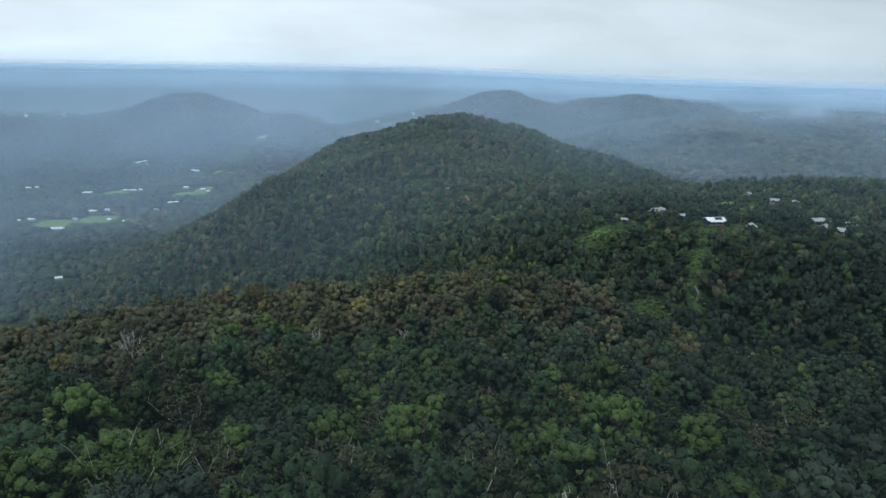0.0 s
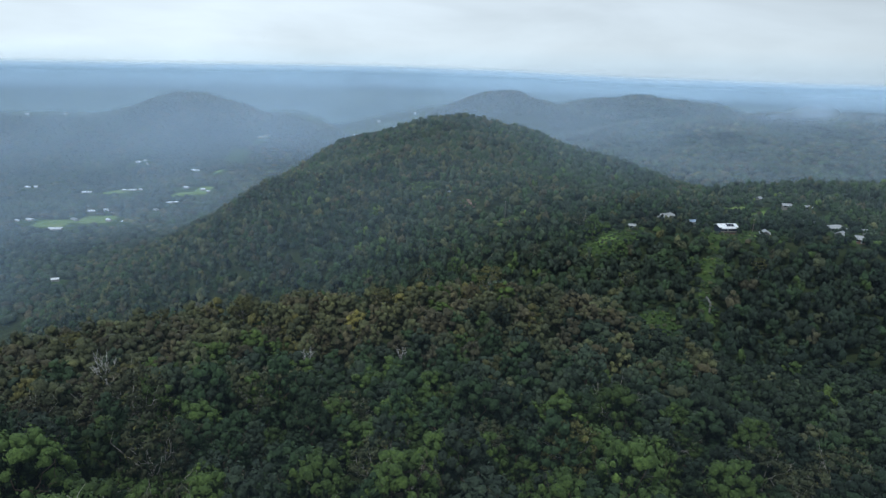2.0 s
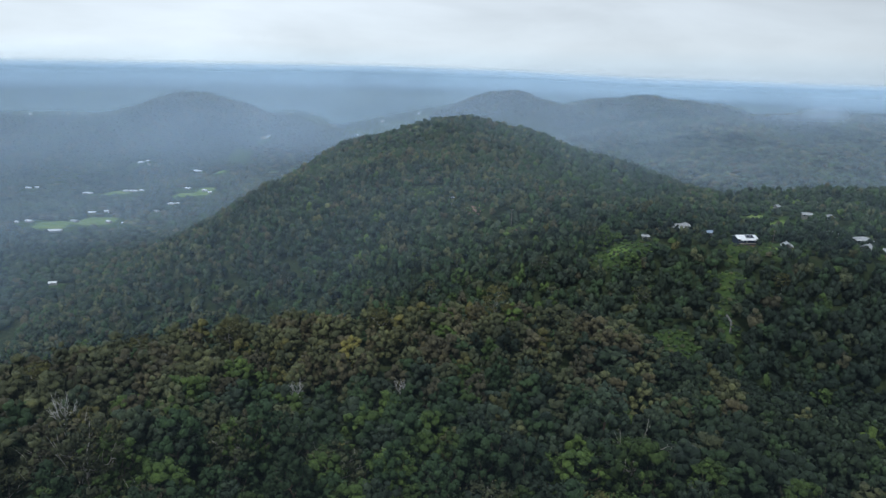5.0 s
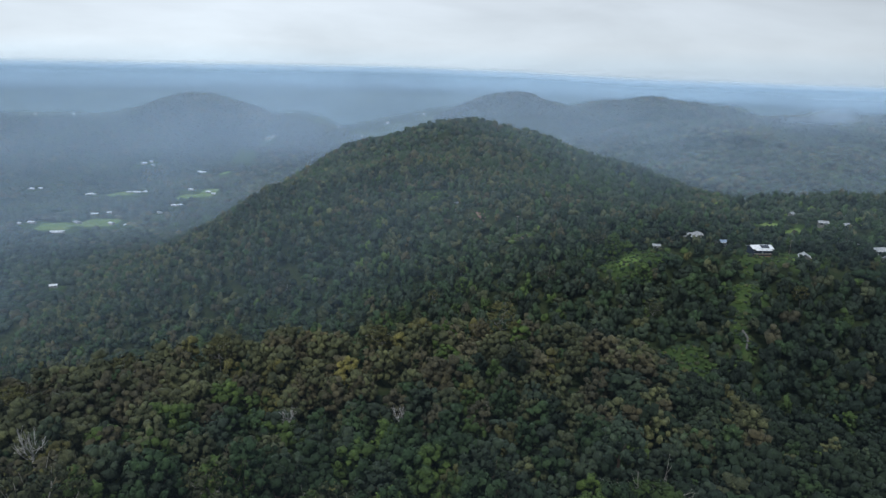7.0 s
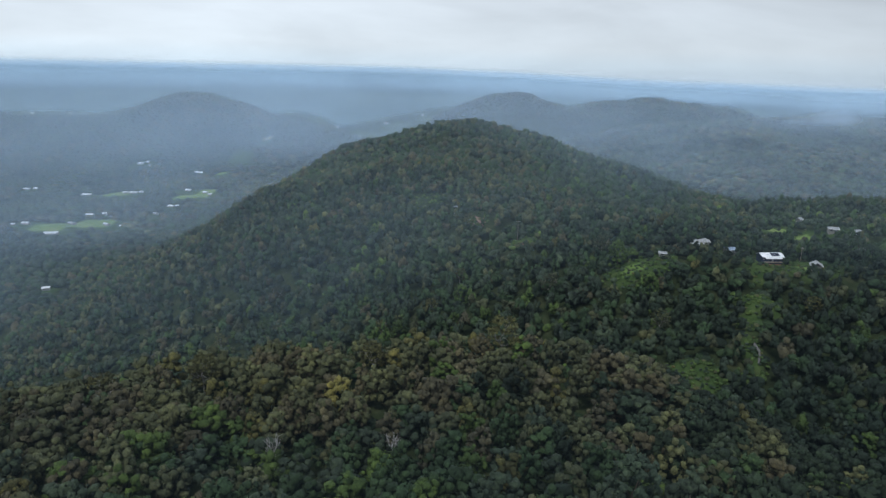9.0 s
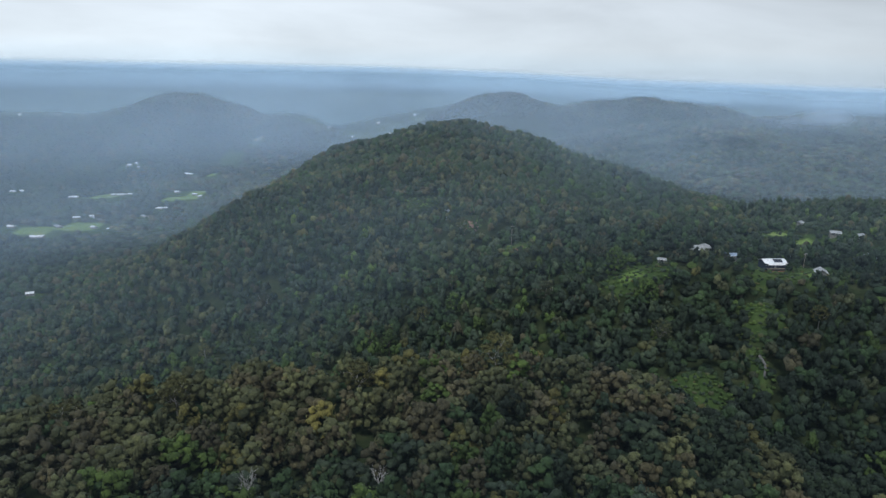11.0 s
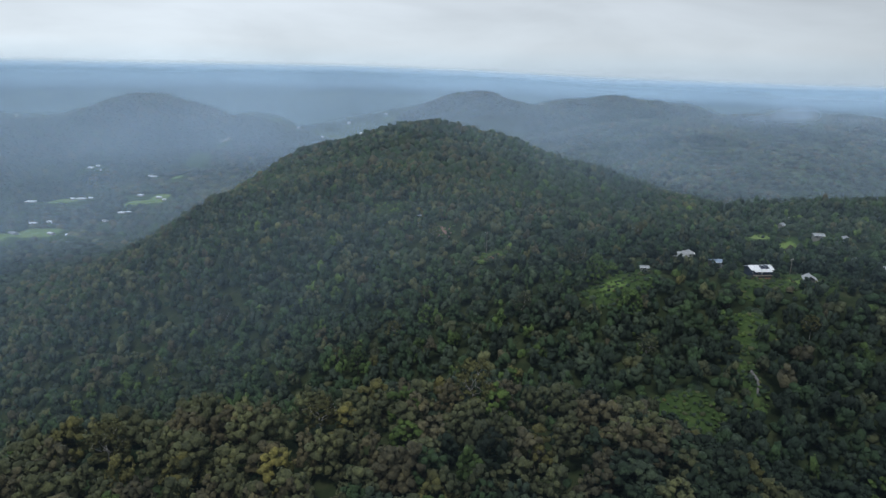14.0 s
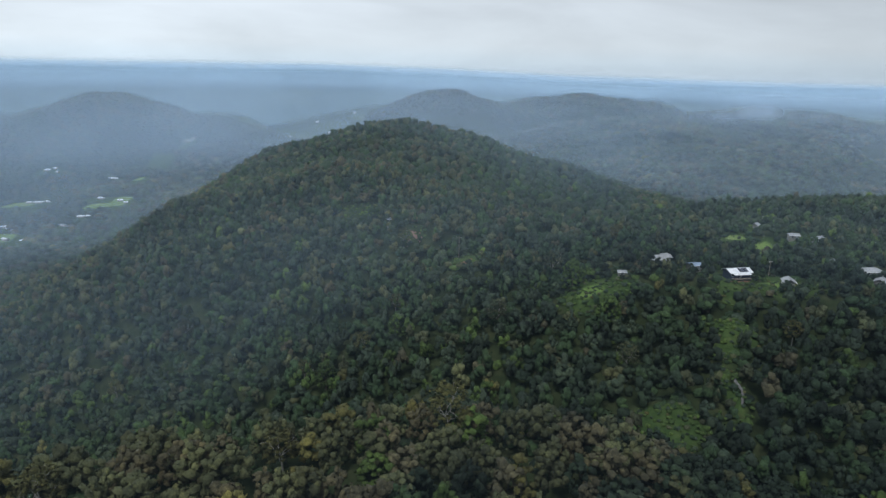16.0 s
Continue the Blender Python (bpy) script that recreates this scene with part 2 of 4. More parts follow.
def along(x, y, line):
    """Distance to a line of crest points, the crest's height there, and the side (+1: beyond the line, seen from the south)."""
    best = np.full(np.shape(x), 1e9)
    crest, side = np.zeros(np.shape(x)), np.ones(np.shape(x))
    for (ax, ay, az), (bx, by, bz) in zip(line[:-1], line[1:]):
        dx, dy = bx - ax, by - ay
        s = np.clip(((x - ax) * dx + (y - ay) * dy) / (dx * dx + dy * dy), 0, 1)
        d = np.hypot(x - ax - s * dx, y - ay - s * dy)
        nearer = d < best
        best = np.where(nearer, d, best)
        crest = np.where(nearer, az + s * (bz - az), crest)
        side = np.where(nearer, np.sign(dx * (y - ay) - dy * (x - ax)), side)
    return best, crest, side


def fall(d, curve, steep):
    """How far a flank has dropped d metres from its crest: round at first, then a straight slope."""
    turn = steep / (2 * curve)
    return np.where(d < turn, curve * d * d, curve * turn * turn + steep * (d - turn))


SUMMIT_RIDGE = [(34, 955, -62.5), (20, 800, -83), (-12, 690, -83.5), (62, 545, -91.5), (121, 470, -94.5)]
PLATEAU = [(150, 455, -86.5), (180, 400, -88.3), (245, 372, -87.5), (330, 520, -87), (620, 640, -110)]
SPUR = [(-165, 165, -86), (-118, 212, -87), (-60, 246, -88), (22, 256, -84), (66, 240, -87)]
EAST_HILLS = [(560, 1250, -245), (900, 1900, -188), (1070, 2380, -158), (1450, 2450, -144), (1700, 2420, -150), (2100, 2300, -240)]
EAST_SPURS = [[(1070, 2380, -160), (860, 2050, -205), (700, 1800, -250)], [(1450, 2450, -146), (1270, 2020, -200), (1090, 1720, -245)], [(1700, 2420, -152), (1650, 2000, -205), (1500, 1650, -250)]]
TABLE_HILL = [(930, 3400, -146), (1010, 3400, -126), (1085, 3410, -128), (1230, 3420, -158)]
NORTH_HILL = [(285, 3440, -120), (330, 3440, -113)]
WEST_PEAK = [(-1020, 2600, -107), (-1000, 2605, -108)]
WEST_SHOULDER = [(-1350, 2620, -212), (-1700, 2650, -226), (-2600, 2800, -226)]


def swell(x, y, size, seed):
    """Gentle uneven ground, a sum of a few long waves."""
    r = random.Random(seed)
    h = 0
    for n in range(7):
        a, k, p = r.uniform(0, math.tau), math.tau / (size * r.uniform(0.45, 1.6)), r.uniform(0, math.tau)
        h = h + np.sin(k * (x * math.cos(a) + y * math.sin(a)) + p)
    return h / 4


def plain_height(x, y):
    """The far plain, rising to the skyline at the edge of the sheet; low cloud hides the last of it in the east."""
    far = np.hypot(x, y)
    top = np.interp(np.degrees(np.arctan2(x, y)), [-60, -5, 6, 15, 30, 60], SKYLINE)
    return -318 + (318 + top) * np.clip((far - 3000) / 1780, 0, 1) ** 1.25


SKYLINE = [-36, -36, -58, -90, -108, -118]


def canopy(x, y):
    """Height of the tree tops over the datum."""
    x, y = np.asarray(x, float), np.asarray(y, float)
    far = np.hypot(x, y)
    base = -318 + 5 * swell(x, y, 500, 1)
    d, c, s = along(x, y, SUMMIT_RIDGE)
    spine = np.interp(-y, [-n[1] for n in SUMMIT_RIDGE], [n[0] for n in SUMMIT_RIDGE])
    eastern = np.clip((x - spine) / 120 + 0.5, 0, 1)
    upper = np.clip((y - 430) / 120, 0, 1)
    western_flank = (c - fall(d, 0.00197, 0.352) - 0.233 * np.clip(d - 168, 0, None)) * (1 - upper) + (c - fall(d, 0.00197, 0.262) - 0.32 * np.clip(d - 182, 0, None)) * upper
    main = western_flank * (1 - eastern) + (c - fall(d, 0.00325, 0.304)) * eastern - 0.27 * np.clip(y - 955, 0, None)
    d, c, s = along(x, y, PLATEAU)
    main = smooth_max(main, c - fall(d, 0.0015, 0.54), 6.0)
    d, c, s = along(x, y, SPUR)
    beyond = (s > 0) | (x < -165)
    spur = c - np.where(beyond, fall(d, 0.018, 0.85), fall(d, 0.0007, 0.25))
    ease_off = np.clip((x - 40) / 70, 0, 1)
    spur = np.where(beyond, spur * (1 - ease_off) + (c - fall(d, 0.0030, 0.5)) * ease_off, spur)
    spur = spur - 0.32 * np.clip(x - 62, 0, None)
    land = smooth_max(main, spur, 4.0)
    # the spur climbs back towards the south, under the flight path
    climb = -89 + np.minimum(0.22 * (200 - y) + 0.002 * np.clip(130 - y, 0, None) ** 2, 40) - 0.02 * np.clip(y - 212, 0, None) ** 2
    s_east = np.clip((x - 60) / 35, 0, 1)
    climb = climb + 5 * np.clip((-x - 40) / 30, 0, 1) - 6 * s_east * s_east * (3 - 2 * s_east) - 0.004 * np.clip(-x - 95, 0, None) ** 2 - 0.10 * np.clip(x - 110, 0, None)
    land = smooth_max(land, climb, 5.0)
    for line, curve, steep in ((EAST_HILLS, 0.00032, 0.24), (TABLE_HILL, 0.00050, 0.34), (NORTH_HILL, 0.0014, 0.46), (WEST_PEAK, 0.0019, 0.31), (WEST_SHOULDER, 0.0006, 0.35)):
        d, c, s = along(x, y, line)
        wave = 1 + 0.18 * swell(x, y, 420, 5)
        base = smooth_max(base, c - fall(d, curve, steep) * wave, 18.0)
    for line in EAST_SPURS:
        d, c, s = along(x, y, line)
        base = smooth_max(base, c - fall(d, 0.0014, 0.42), 12.0)
    base = base + 9 * swell(x, y, 260, 9) * np.clip((far - 1300) / 500, 0, 1) * np.clip((x - 200) / 300, 0, 1)
    land = smooth_max(land, base, 14.0)
    land = land + 2.2 * swell(x, y, 90, 2) * np.clip((y - 270) / 120, 0, 1) + 1.0 * swell(x, y, 60, 3)
    # the far plain, lifted to the skyline at the edge of the sheet
    land = np.where(far > 3000, smooth_max(land, plain_height(x, y), 10.0), land)
    return land + Z0


# clearings: x, y, half-widths along x and y, how open
CLEARINGS = [
    (171, 374, 14, 13, 1.0), (139, 395, 9, 6, 1.0), (154, 388, 7, 5, 1.0), (187, 362, 10, 9, 1.0), (117, 385, 5, 4, 1.0), (185, 377, 10, 5, 1.0),
    (104, 380, 15, 10, 1.0), (149, 340, 9, 10, 1.0), (140, 326, 8, 9, 0.42), (162, 355, 3, 7, 0.6), (104, 297, 12, 11, 1.0), (94, 279, 10, 10, 0.62), (133, 307, 4, 8, 0.95), (126, 293, 4, 8, 0.6), (210, 455, 9, 9, 1.0),
    (226, 446, 8, 8, 1.0), (236, 471, 7, 7, 0.9), (231, 368, 8, 6, 1.0), (230, 352, 9, 6, 1.0), (245, 361, 5, 4, 1.0), (224, 383, 6, 5, 1.0),
    (240, 440, 9, 7, 0.9), (49, 445, 8, 8, 1.0), (24, 496, 5, 9, 0.9), (-14, 575, 16, 18, 0.55), (-19, 866, 15, 13, 1.0), (-2, 900, 14, 14, 0.7),
    (-791, 1280, 62, 34, 1.0), (-715, 1312, 46, 30, 1.0), (-833, 1612, 52, 34, 1.0), (-647, 1640, 62, 52, 1.0), (-680, 1926, 34, 50, 1.0), (-688, 2143, 34, 60, 1.0),
    (-771, 1237, 34, 20, 1.0), (-907, 1605, 26, 30, 0.9), (-584, 922, 14, 14, 0.9), (-633, 2255, 26, 40, 1.0), (-652, 1500, 24, 24, 0.9), (-649, 1421, 20, 20, 0.8),
    (-771, 1385, 40, 18, 0.9), (-860, 1297, 34, 24, 0.9), (-764, 1970, 34, 34, 0.9), (-931, 1950, 40, 36, 0.9), (-1091, 1650, 30, 26, 0.9), (-825, 1680, 36, 26, 0.8), (-705, 1718, 40, 26, 0.8),
]


def openness(x, y):
    x, y = np.asarray(x, float), np.asarray(y, float)
    o = 0.95 * grazed(x, y)
    for cx, cy, wx, wy, much in CLEARINGS:
        o = np.maximum(o, much * np.exp(-0.7 * ((x - cx) / wx) ** 4 - 0.7 * ((y - cy) / wy) ** 4))
    return o


PADDOCKS = [(187, 367, 6, 5), (160, 379, 4, 4), (222, 446, 8, 6), (217, 463, 7, 6), (100, 381, 6, 5), (-732, 1324, 41, 31), (-805, 1280, 36, 29), (-858, 1652, 35, 39), (-672, 1635, 34, 38), (-644, 1686, 26, 57), (-694, 1962, 15, 33)]  # mown lawns on the plateau and the fenced grass fields round the valley houses


def grazed(x, y):
    o = np.zeros(np.shape(x))
    for cx, cy, wx, wy in PADDOCKS:
        o = np.maximum(o, np.exp(-0.7 * ((x - cx) / wx) ** 6 - 0.7 * ((y - cy) / wy) ** 6))
    return o


TREE_HEIGHT = 11.0


def settled(x, y):
    """The levelled yards round the houses on the plateau."""
    o = np.zeros(np.shape(x))
    for line in ([(128, 399, 0), (154, 389, 0), (171, 380, 0), (189, 365, 0), (231, 350, 0), (236, 371, 0), (223, 386, 0)], [(202, 458, 0), (236, 472, 0), (252, 432, 0)], [(104, 384, 0), (118, 386, 0)], [(-22, 850, 0), (0, 878, 0)], [(46, 443, 0), (52, 446, 0)], [(24, 492, 0), (22, 500, 0)]):
        d = along(x, y, line)[0]
        t = np.clip((28 - d) / 19, 0, 1)
        o = np.maximum(o, t * t * (3 - 2 * t))
    return o


def ground_height(x, y):
    x, y = np.asarray(x, float), np.asarray(y, float)
    far = np.hypot(x, y)
    cover = TREE_HEIGHT * (1 - np.maximum(0.95 * settled(x, y), 0.6 * openness(x, y))) * np.clip((4200 - far) / 1200, 0.0, 1)
    return canopy(x, y) - cover


def spread(low, high, fine_low, fine_high, step, grow):
    """Grid lines: evenly close between fine_low and fine_high, ever wider outside."""
    inner = np.arange(fine_low, fine_high + step, step)
    out_r, out_l, d = [inner[-1]], [inner[0]], step
    while out_r[-1] < high:
        d *= grow
        out_r.append(min(out_r[-1] + min(d, 90), high))
    d = step
    while out_l[-1] > low:
        d *= grow
        out_l.append(max(out_l[-1] - min(d, 90), low))
    return np.array(out_l[:0:-1] + list(inner) + out_r[1:])


def mesh_arrays(name, verts, tris, smooth=True, normals=None, tone=None):
    """A mesh from arrays of places and triangles, for foliage with the soft normals of the whole crown and a tone for each tree."""
    me = bpy.data.meshes.new(name)
    me.vertices.add(len(verts))
    me.vertices.foreach_set("co", np.asarray(verts, np.float32).ravel())
    n, k = tris.shape
    me.loops.add(n * k)
    me.loops.foreach_set("vertex_index", np.asarray(tris, np.int32).ravel())
    me.polygons.add(n)
    me.polygons.foreach_set("loop_start", np.arange(0, n * k, k, dtype=np.int32))
    me.polygons.foreach_set("use_smooth", np.full(n, smooth))
    me.update(calc_edges=True)
    if tone is not None:
        me.attributes.new("tone", "FLOAT", "POINT").data.foreach_set("value", np.asarray(tone, np.float32))
    if normals is not None:
        me.normals_split_custom_set_from_vertices(np.asarray(normals, np.float32))
    return me


def sheet(rows, cols):
    a = (np.arange(rows - 1)[:, None] * cols + np.arange(cols - 1)).ravel()
    return np.stack([a, a + 1, a + cols + 1, a + cols], 1)


def build_ground():
    xs = spread(-4800, 4800, -420, 420, 11.0, 1.05)
    ys = spread(-4800, 4800, 40, 640, 11.0, 1.045)
    # closer lines across the settled valley
    xs = np.unique(np.concatenate([xs, np.arange(-1120, -470, 14.0), np.arange(92, 256, 4.5)]))
    ys = np.unique(np.concatenate([ys, np.arange(900, 2300, 16.0), np.arange(342, 480, 4.5)]))
    gx, gy = np.meshgrid(xs, ys)
    gz = ground_height(gx, gy)
    me = mesh_arrays("ground", np.stack([gx, gy, gz], -1).reshape(-1, 3), sheet(len(ys), len(xs)))
    far = np.hypot(gx, gy)
    hill = np.clip((canopy(gx, gy) - Z0 - plain_height(gx, gy) - 14) / 20, 0, 1)
    for key, values in (("meadow", openness(gx, gy) + grazed(gx, gy)), ("plain", np.clip((far - 2500) / 700, 0, 1) * (1 - hill))):
        me.attributes.new(key, "FLOAT", "POINT").data.foreach_set("value", values.astype(np.float32).ravel())
    me.materials.append(GROUND)
    return tagged(new("ground", me), "hilly ground with leaf litter, grass clearings and far paddocks", "ground", kind="structure")


build_ground()


def ground_at(x, y):
    return float(ground_height(np.array([x]), np.array([y]))[0])


# ---------------------------------------------------------------- foliage shapes
def ball_arrays(level):
    bm = bmesh.new()
    bmesh.ops.create_icosphere(bm, subdivisions=level, radius=1.0)
    v = np.array([p.co[:] for p in bm.verts])
    f = np.array([[p.index for p in q.verts] for q in bm.faces])
    bm.free()
    return v, f


BALL1, BALL2 = ball_arrays(1), ball_arrays(2)  # 20 and 80 faces


def lumps(rng, ball, centres, radii, rough=0.22, flat=0.8):
    """Uneven rounded clumps of foliage: places, triangles, normals."""
    bv, bf = ball
    vs, fs, ns = [], [], []
    for n, (c, r) in enumerate(zip(centres, radii)):
        waves = sum(np.sin(bv @ rng.normal(0, 2.6, 3) + rng.uniform(0, 6.3)) for _ in range(4)) / 2
        v = bv * (1 + 0.5 * rough * rng.standard_normal((len(bv), 1)) + rough * waves[:, None]) * r * np.array([1, 1, flat]) * rng.uniform(0.85, 1.15, 3)
        vs.append(v + c)
        fs.append(bf + n * len(bv))
        ns.append(bv)
    return np.concatenate(vs), np.concatenate(fs), np.concatenate(ns)


def trim(shape, centres, radii, flat):
    """Leaves out the faces of clumps that lie deep inside their neighbours or look down into the crown."""
    v, f, n = shape
    mid, own = v[f].mean(1), np.repeat(np.arange(len(centres)), len(f) // len(centres))
    keep = n[f].mean(1)[:, 2] > -0.62
    for k, (c, r) in enumerate(zip(centres, radii)):
        keep &= (np.linalg.norm((mid - c) / [1, 1, flat], axis=1) > 0.72 * r) | (own == k)
    return v, f[keep], n


def tufts(rng, centres, radii, count, size, flat=0.8):
    """Leaf sprays lying over the clumps like loose scales, bent quads as two triangles, facing outwards."""
    pick = rng.choice(len(centres), count, p=np.array(radii) ** 2 / np.sum(np.array(radii) ** 2))
    out = rng.standard_normal((count, 3))
    out[:, 2] = np.abs(out[:, 2]) * 1.1 - 0.25
    out /= np.linalg.norm(out, axis=1, keepdims=True)
    place = np.array(centres)[pick] + out * (np.array(radii)[pick] * rng.uniform(0.80, 1.30, count))[:, None] * [1, 1, flat]
    face = out + 0.38 * rng.standard_normal((count, 3))
    face /= np.linalg.norm(face, axis=1, keepdims=True)
    a = rng.standard_normal((count, 3))
    a -= face * (a * face).sum(1, keepdims=True)
    a /= np.linalg.norm(a, axis=1, keepdims=True)
    b = np.cross(face, a)
    s = (size * rng.uniform(0.6, 1.4, count))[:, None]
    v = np.stack([place - a * s, place - b * s * 0.6 + out * s * 0.2, place + a * s, place + b * s * 0.6 - out * s * 0.1], 1).reshape(-1, 3)
    k = np.arange(count)[:, None] * 4
    return v, np.concatenate([k + [0, 1, 2], k + [0, 2, 3]]), np.repeat(0.7 * out + 0.3 * face, 4, 0)


def soften(shape, middle, half, lift=0.15):
    """Bends the normals of a crown towards those of its whole dome, as light sifts through the leaves."""
    v, f, n = shape
    dome = (v - middle) / half
    n = 0.9 * n + 0.4 * dome + np.array([0, 0, lift])
    return v, f, n / np.maximum(np.linalg.norm(n, axis=1, keepdims=True), 1e-6)


def dome_points(rng, count, width, low, high, spread_r=1.0, hollow=0.35):
    """Clump centres over a dome-shaped crown."""
    pts = []
    while len(pts) < count:
        p = rng.uniform(-1, 1, 3)
        p[2] = rng.uniform(-0.25, 1)
        d = np.linalg.norm(p)
        if hollow < d < 1 and all(np.linalg.norm((p - q) * [1, 1, 0.8]) > 0.24 * spread_r for q in pts[-30:]):
            pts.append(p)
        elif rng.random() < 0.02:
            pts.append(p / max(d, 1) * 0.9)
    p = np.array(pts)
    return np.stack([p[:, 0] * width / 2, p[:, 1] * width / 2, low + (p[:, 2] + 0.25) / 1.25 * (high - low)], 1)


def join(*items):
    """Joins shapes of places, triangles and, where they have them, normals."""
    fs, n = [], 0
    for item in items:
        fs.append(item[1] + n)
        n += len(item[0])
    rest = [np.concatenate([item[k] for item in items]) for k in range(2, len(items[0]))]
    return (np.concatenate([item[0] for item in items]), np.concatenate(fs), *rest)


def limb_arrays(path, r0, r1, sides=6):
    """A tapered limb along a path of places."""
    path = np.array(path, float)
    n = len(path)
    way = np.gradient(path, axis=0)
    way /= np.linalg.norm(way, axis=1, keepdims=True)
    u = np.cross(way, [0.31, 0.87, 0.38])
    u /= np.linalg.norm(u, axis=1, keepdims=True)
    w = np.cross(way, u)
    ang = np.arange(sides) / sides * math.tau
    r = np.linspace(r0, r1, n)[:, None, None]
    v = (path[:, None] + r * (np.cos(ang)[None, :, None] * u[:, None] + np.sin(ang)[None, :, None] * w[:, None])).reshape(-1, 3)
    f = []
    for i in range(n - 1):
        for j in range(sides):
            a, b = i * sides + j, i * sides + (j + 1) % sides
            f += [(a, b, b + sides), (a, b + sides, a + sides)]
    return v, np.array(f)


def bent_path(rng, start, end, bends, wander):
    start, end = np.array(start, float), np.array(end, float)
    pts = [start + (end - start) * k / bends + (rng.standard_normal(3) * wander if 0 < k < bends else 0) for k in range(bends + 1)]
    return pts


# ---------------------------------------------------------------- trees close by, each a thing of its own
def part_arrays(name, pair, mat, parent, smooth=True, label=""):
    me = mesh_arrays(name, pair[0], pair[1], smooth, *pair[2:])
    me.materials.append(mat)
    ob = new(name, me)
    ob.parent = parent
    if label:
        tagged(ob, label)
    return ob


def crown_shape(rng, width, low, high, clumps, size, leaves, leaf_size, flat=0.75, hollow=0.35, body=0.8):
    c = dome_points(rng, clumps, width - size, low + size * 0.3, high - size * 0.6, hollow=hollow)
    r = size * rng.uniform(0.7, 1.3, clumps)
    shape = join(trim(lumps(rng, BALL1, c, r * body, 0.26, flat), c, r * body, flat), tufts(rng, c, r, leaves, leaf_size, flat))
    return soften(shape, np.array([0, 0, low + (high - low) * 0.35]), np.array([width / 2, width / 2, (high - low) * 0.65]))


def make_tree(seed, name, label, category, width, height, leaf, bark, style):
    """A tree with its foot at the origin: trunk, limbs and crown."""
    rng = np.random.default_rng(seed)
    tree = tagged(new(name), label, category, "trees of the near forest")
    lean = rng.uniform(-0.6, 0.6, 2)
    fork = height * (0.45 if style != "dead" else 0.58)
    part_arrays("trunk", limb_arrays(bent_path(rng, (0, 0, -3), (lean[0], lean[1], fork), 4, 0.18), (0.03 if style == "dead" else 0.045) * height * 0.55, (0.015 if style == "dead" else 0.028) * height * 0.55, 7), bark, tree)
    count = {"dome": 3, "gum": 5, "open": 8, "dead": 8}[style]
    for n in range(count):
        a = n * math.tau / count + rng.uniform(-0.5, 0.5)
        reach = width * (rng.uniform(0.32, 0.48) if style == "open" else rng.uniform(0.16, 0.36) if style == "dead" else rng.uniform(0.25, 0.42))
        top = height * (rng.uniform(0.72, 0.9) if style in ("dome", "gum") else rng.uniform(0.8, 0.97))
        start = (lean[0] * 0.9, lean[1] * 0.9, fork * rng.uniform(0.8, 1.0))
        end = (lean[0] + math.cos(a) * reach, lean[1] + math.sin(a) * reach, top)
        # a limb leaves the trunk low, runs out, then turns up
        elbow = (np.array(start) + np.array(end)) / 2 + np.array([math.cos(a), math.sin(a), -0.5]) * width * 0.07
        wander = {"open": 0.6, "dead": 0.28}.get(style, 0.45)
        path = bent_path(rng, start, elbow, 3, wander * 0.7)[:-1] + bent_path(rng, elbow, end, 4, wander)
        pieces = [limb_arrays(path, {"dead": 0.010, "open": 0.013}.get(style, 0.010) * height * 0.6, 0.025, 5)]
        if style != "dome":
            for k in range({"dead": 7, "open": 6}.get(style, 3)):
                base = path[2 + k % 4]
                tip = base + (rng.standard_normal(3) * 0.7 + np.array([math.cos(a), math.sin(a), 0.9])) * width * rng.uniform(0.07, 0.16)
                pieces.append(limb_arrays(bent_path(rng, base, tip, 3, 0.18), 0.06 if style == "dead" else 0.05, 0.018, 4))
        part_arrays("limb", join(*pieces), bark, tree)
    if style == "dome":
        shape = crown_shape(rng, width, height * 0.25, height, 58, width * 0.088, 1150, 0.26, 0.9, 0.66)
    elif style == "gum":
        shape = crown_shape(rng, width, height * 0.42, height, 46, width * 0.078, 1300, 0.26, 0.55, 0.55, 0.6)
    elif style == "open":
        shape = crown_shape(rng, width, height * 0.48, height * 0.93, 64, width * 0.06, 3600, 0.24, 0.4, 0.62, 0.5)
    if style != "dead":
        part_arrays("crown", shape, LEAF[leaf], tree, True)
    if style == "gum":
        # the sunward tips of the crown are paler, with blossom and young leaves
        c = dome_points(rng, 20, width * 0.92, height * 0.74, height * 0.98, hollow=0.6)
        tips = tufts(rng, c, np.full(20, width * 0.05), 190 if leaf == "yellow" else 80, 0.24, 0.5)
        part_arrays("young_leaves", soften(tips, np.array([0, 0, height * 0.5]), np.array([width / 2, width / 2, height / 2])), LEAF["yellow" if leaf != "rust" else "olive"], tree, True, "paler young leaves")
    return tree


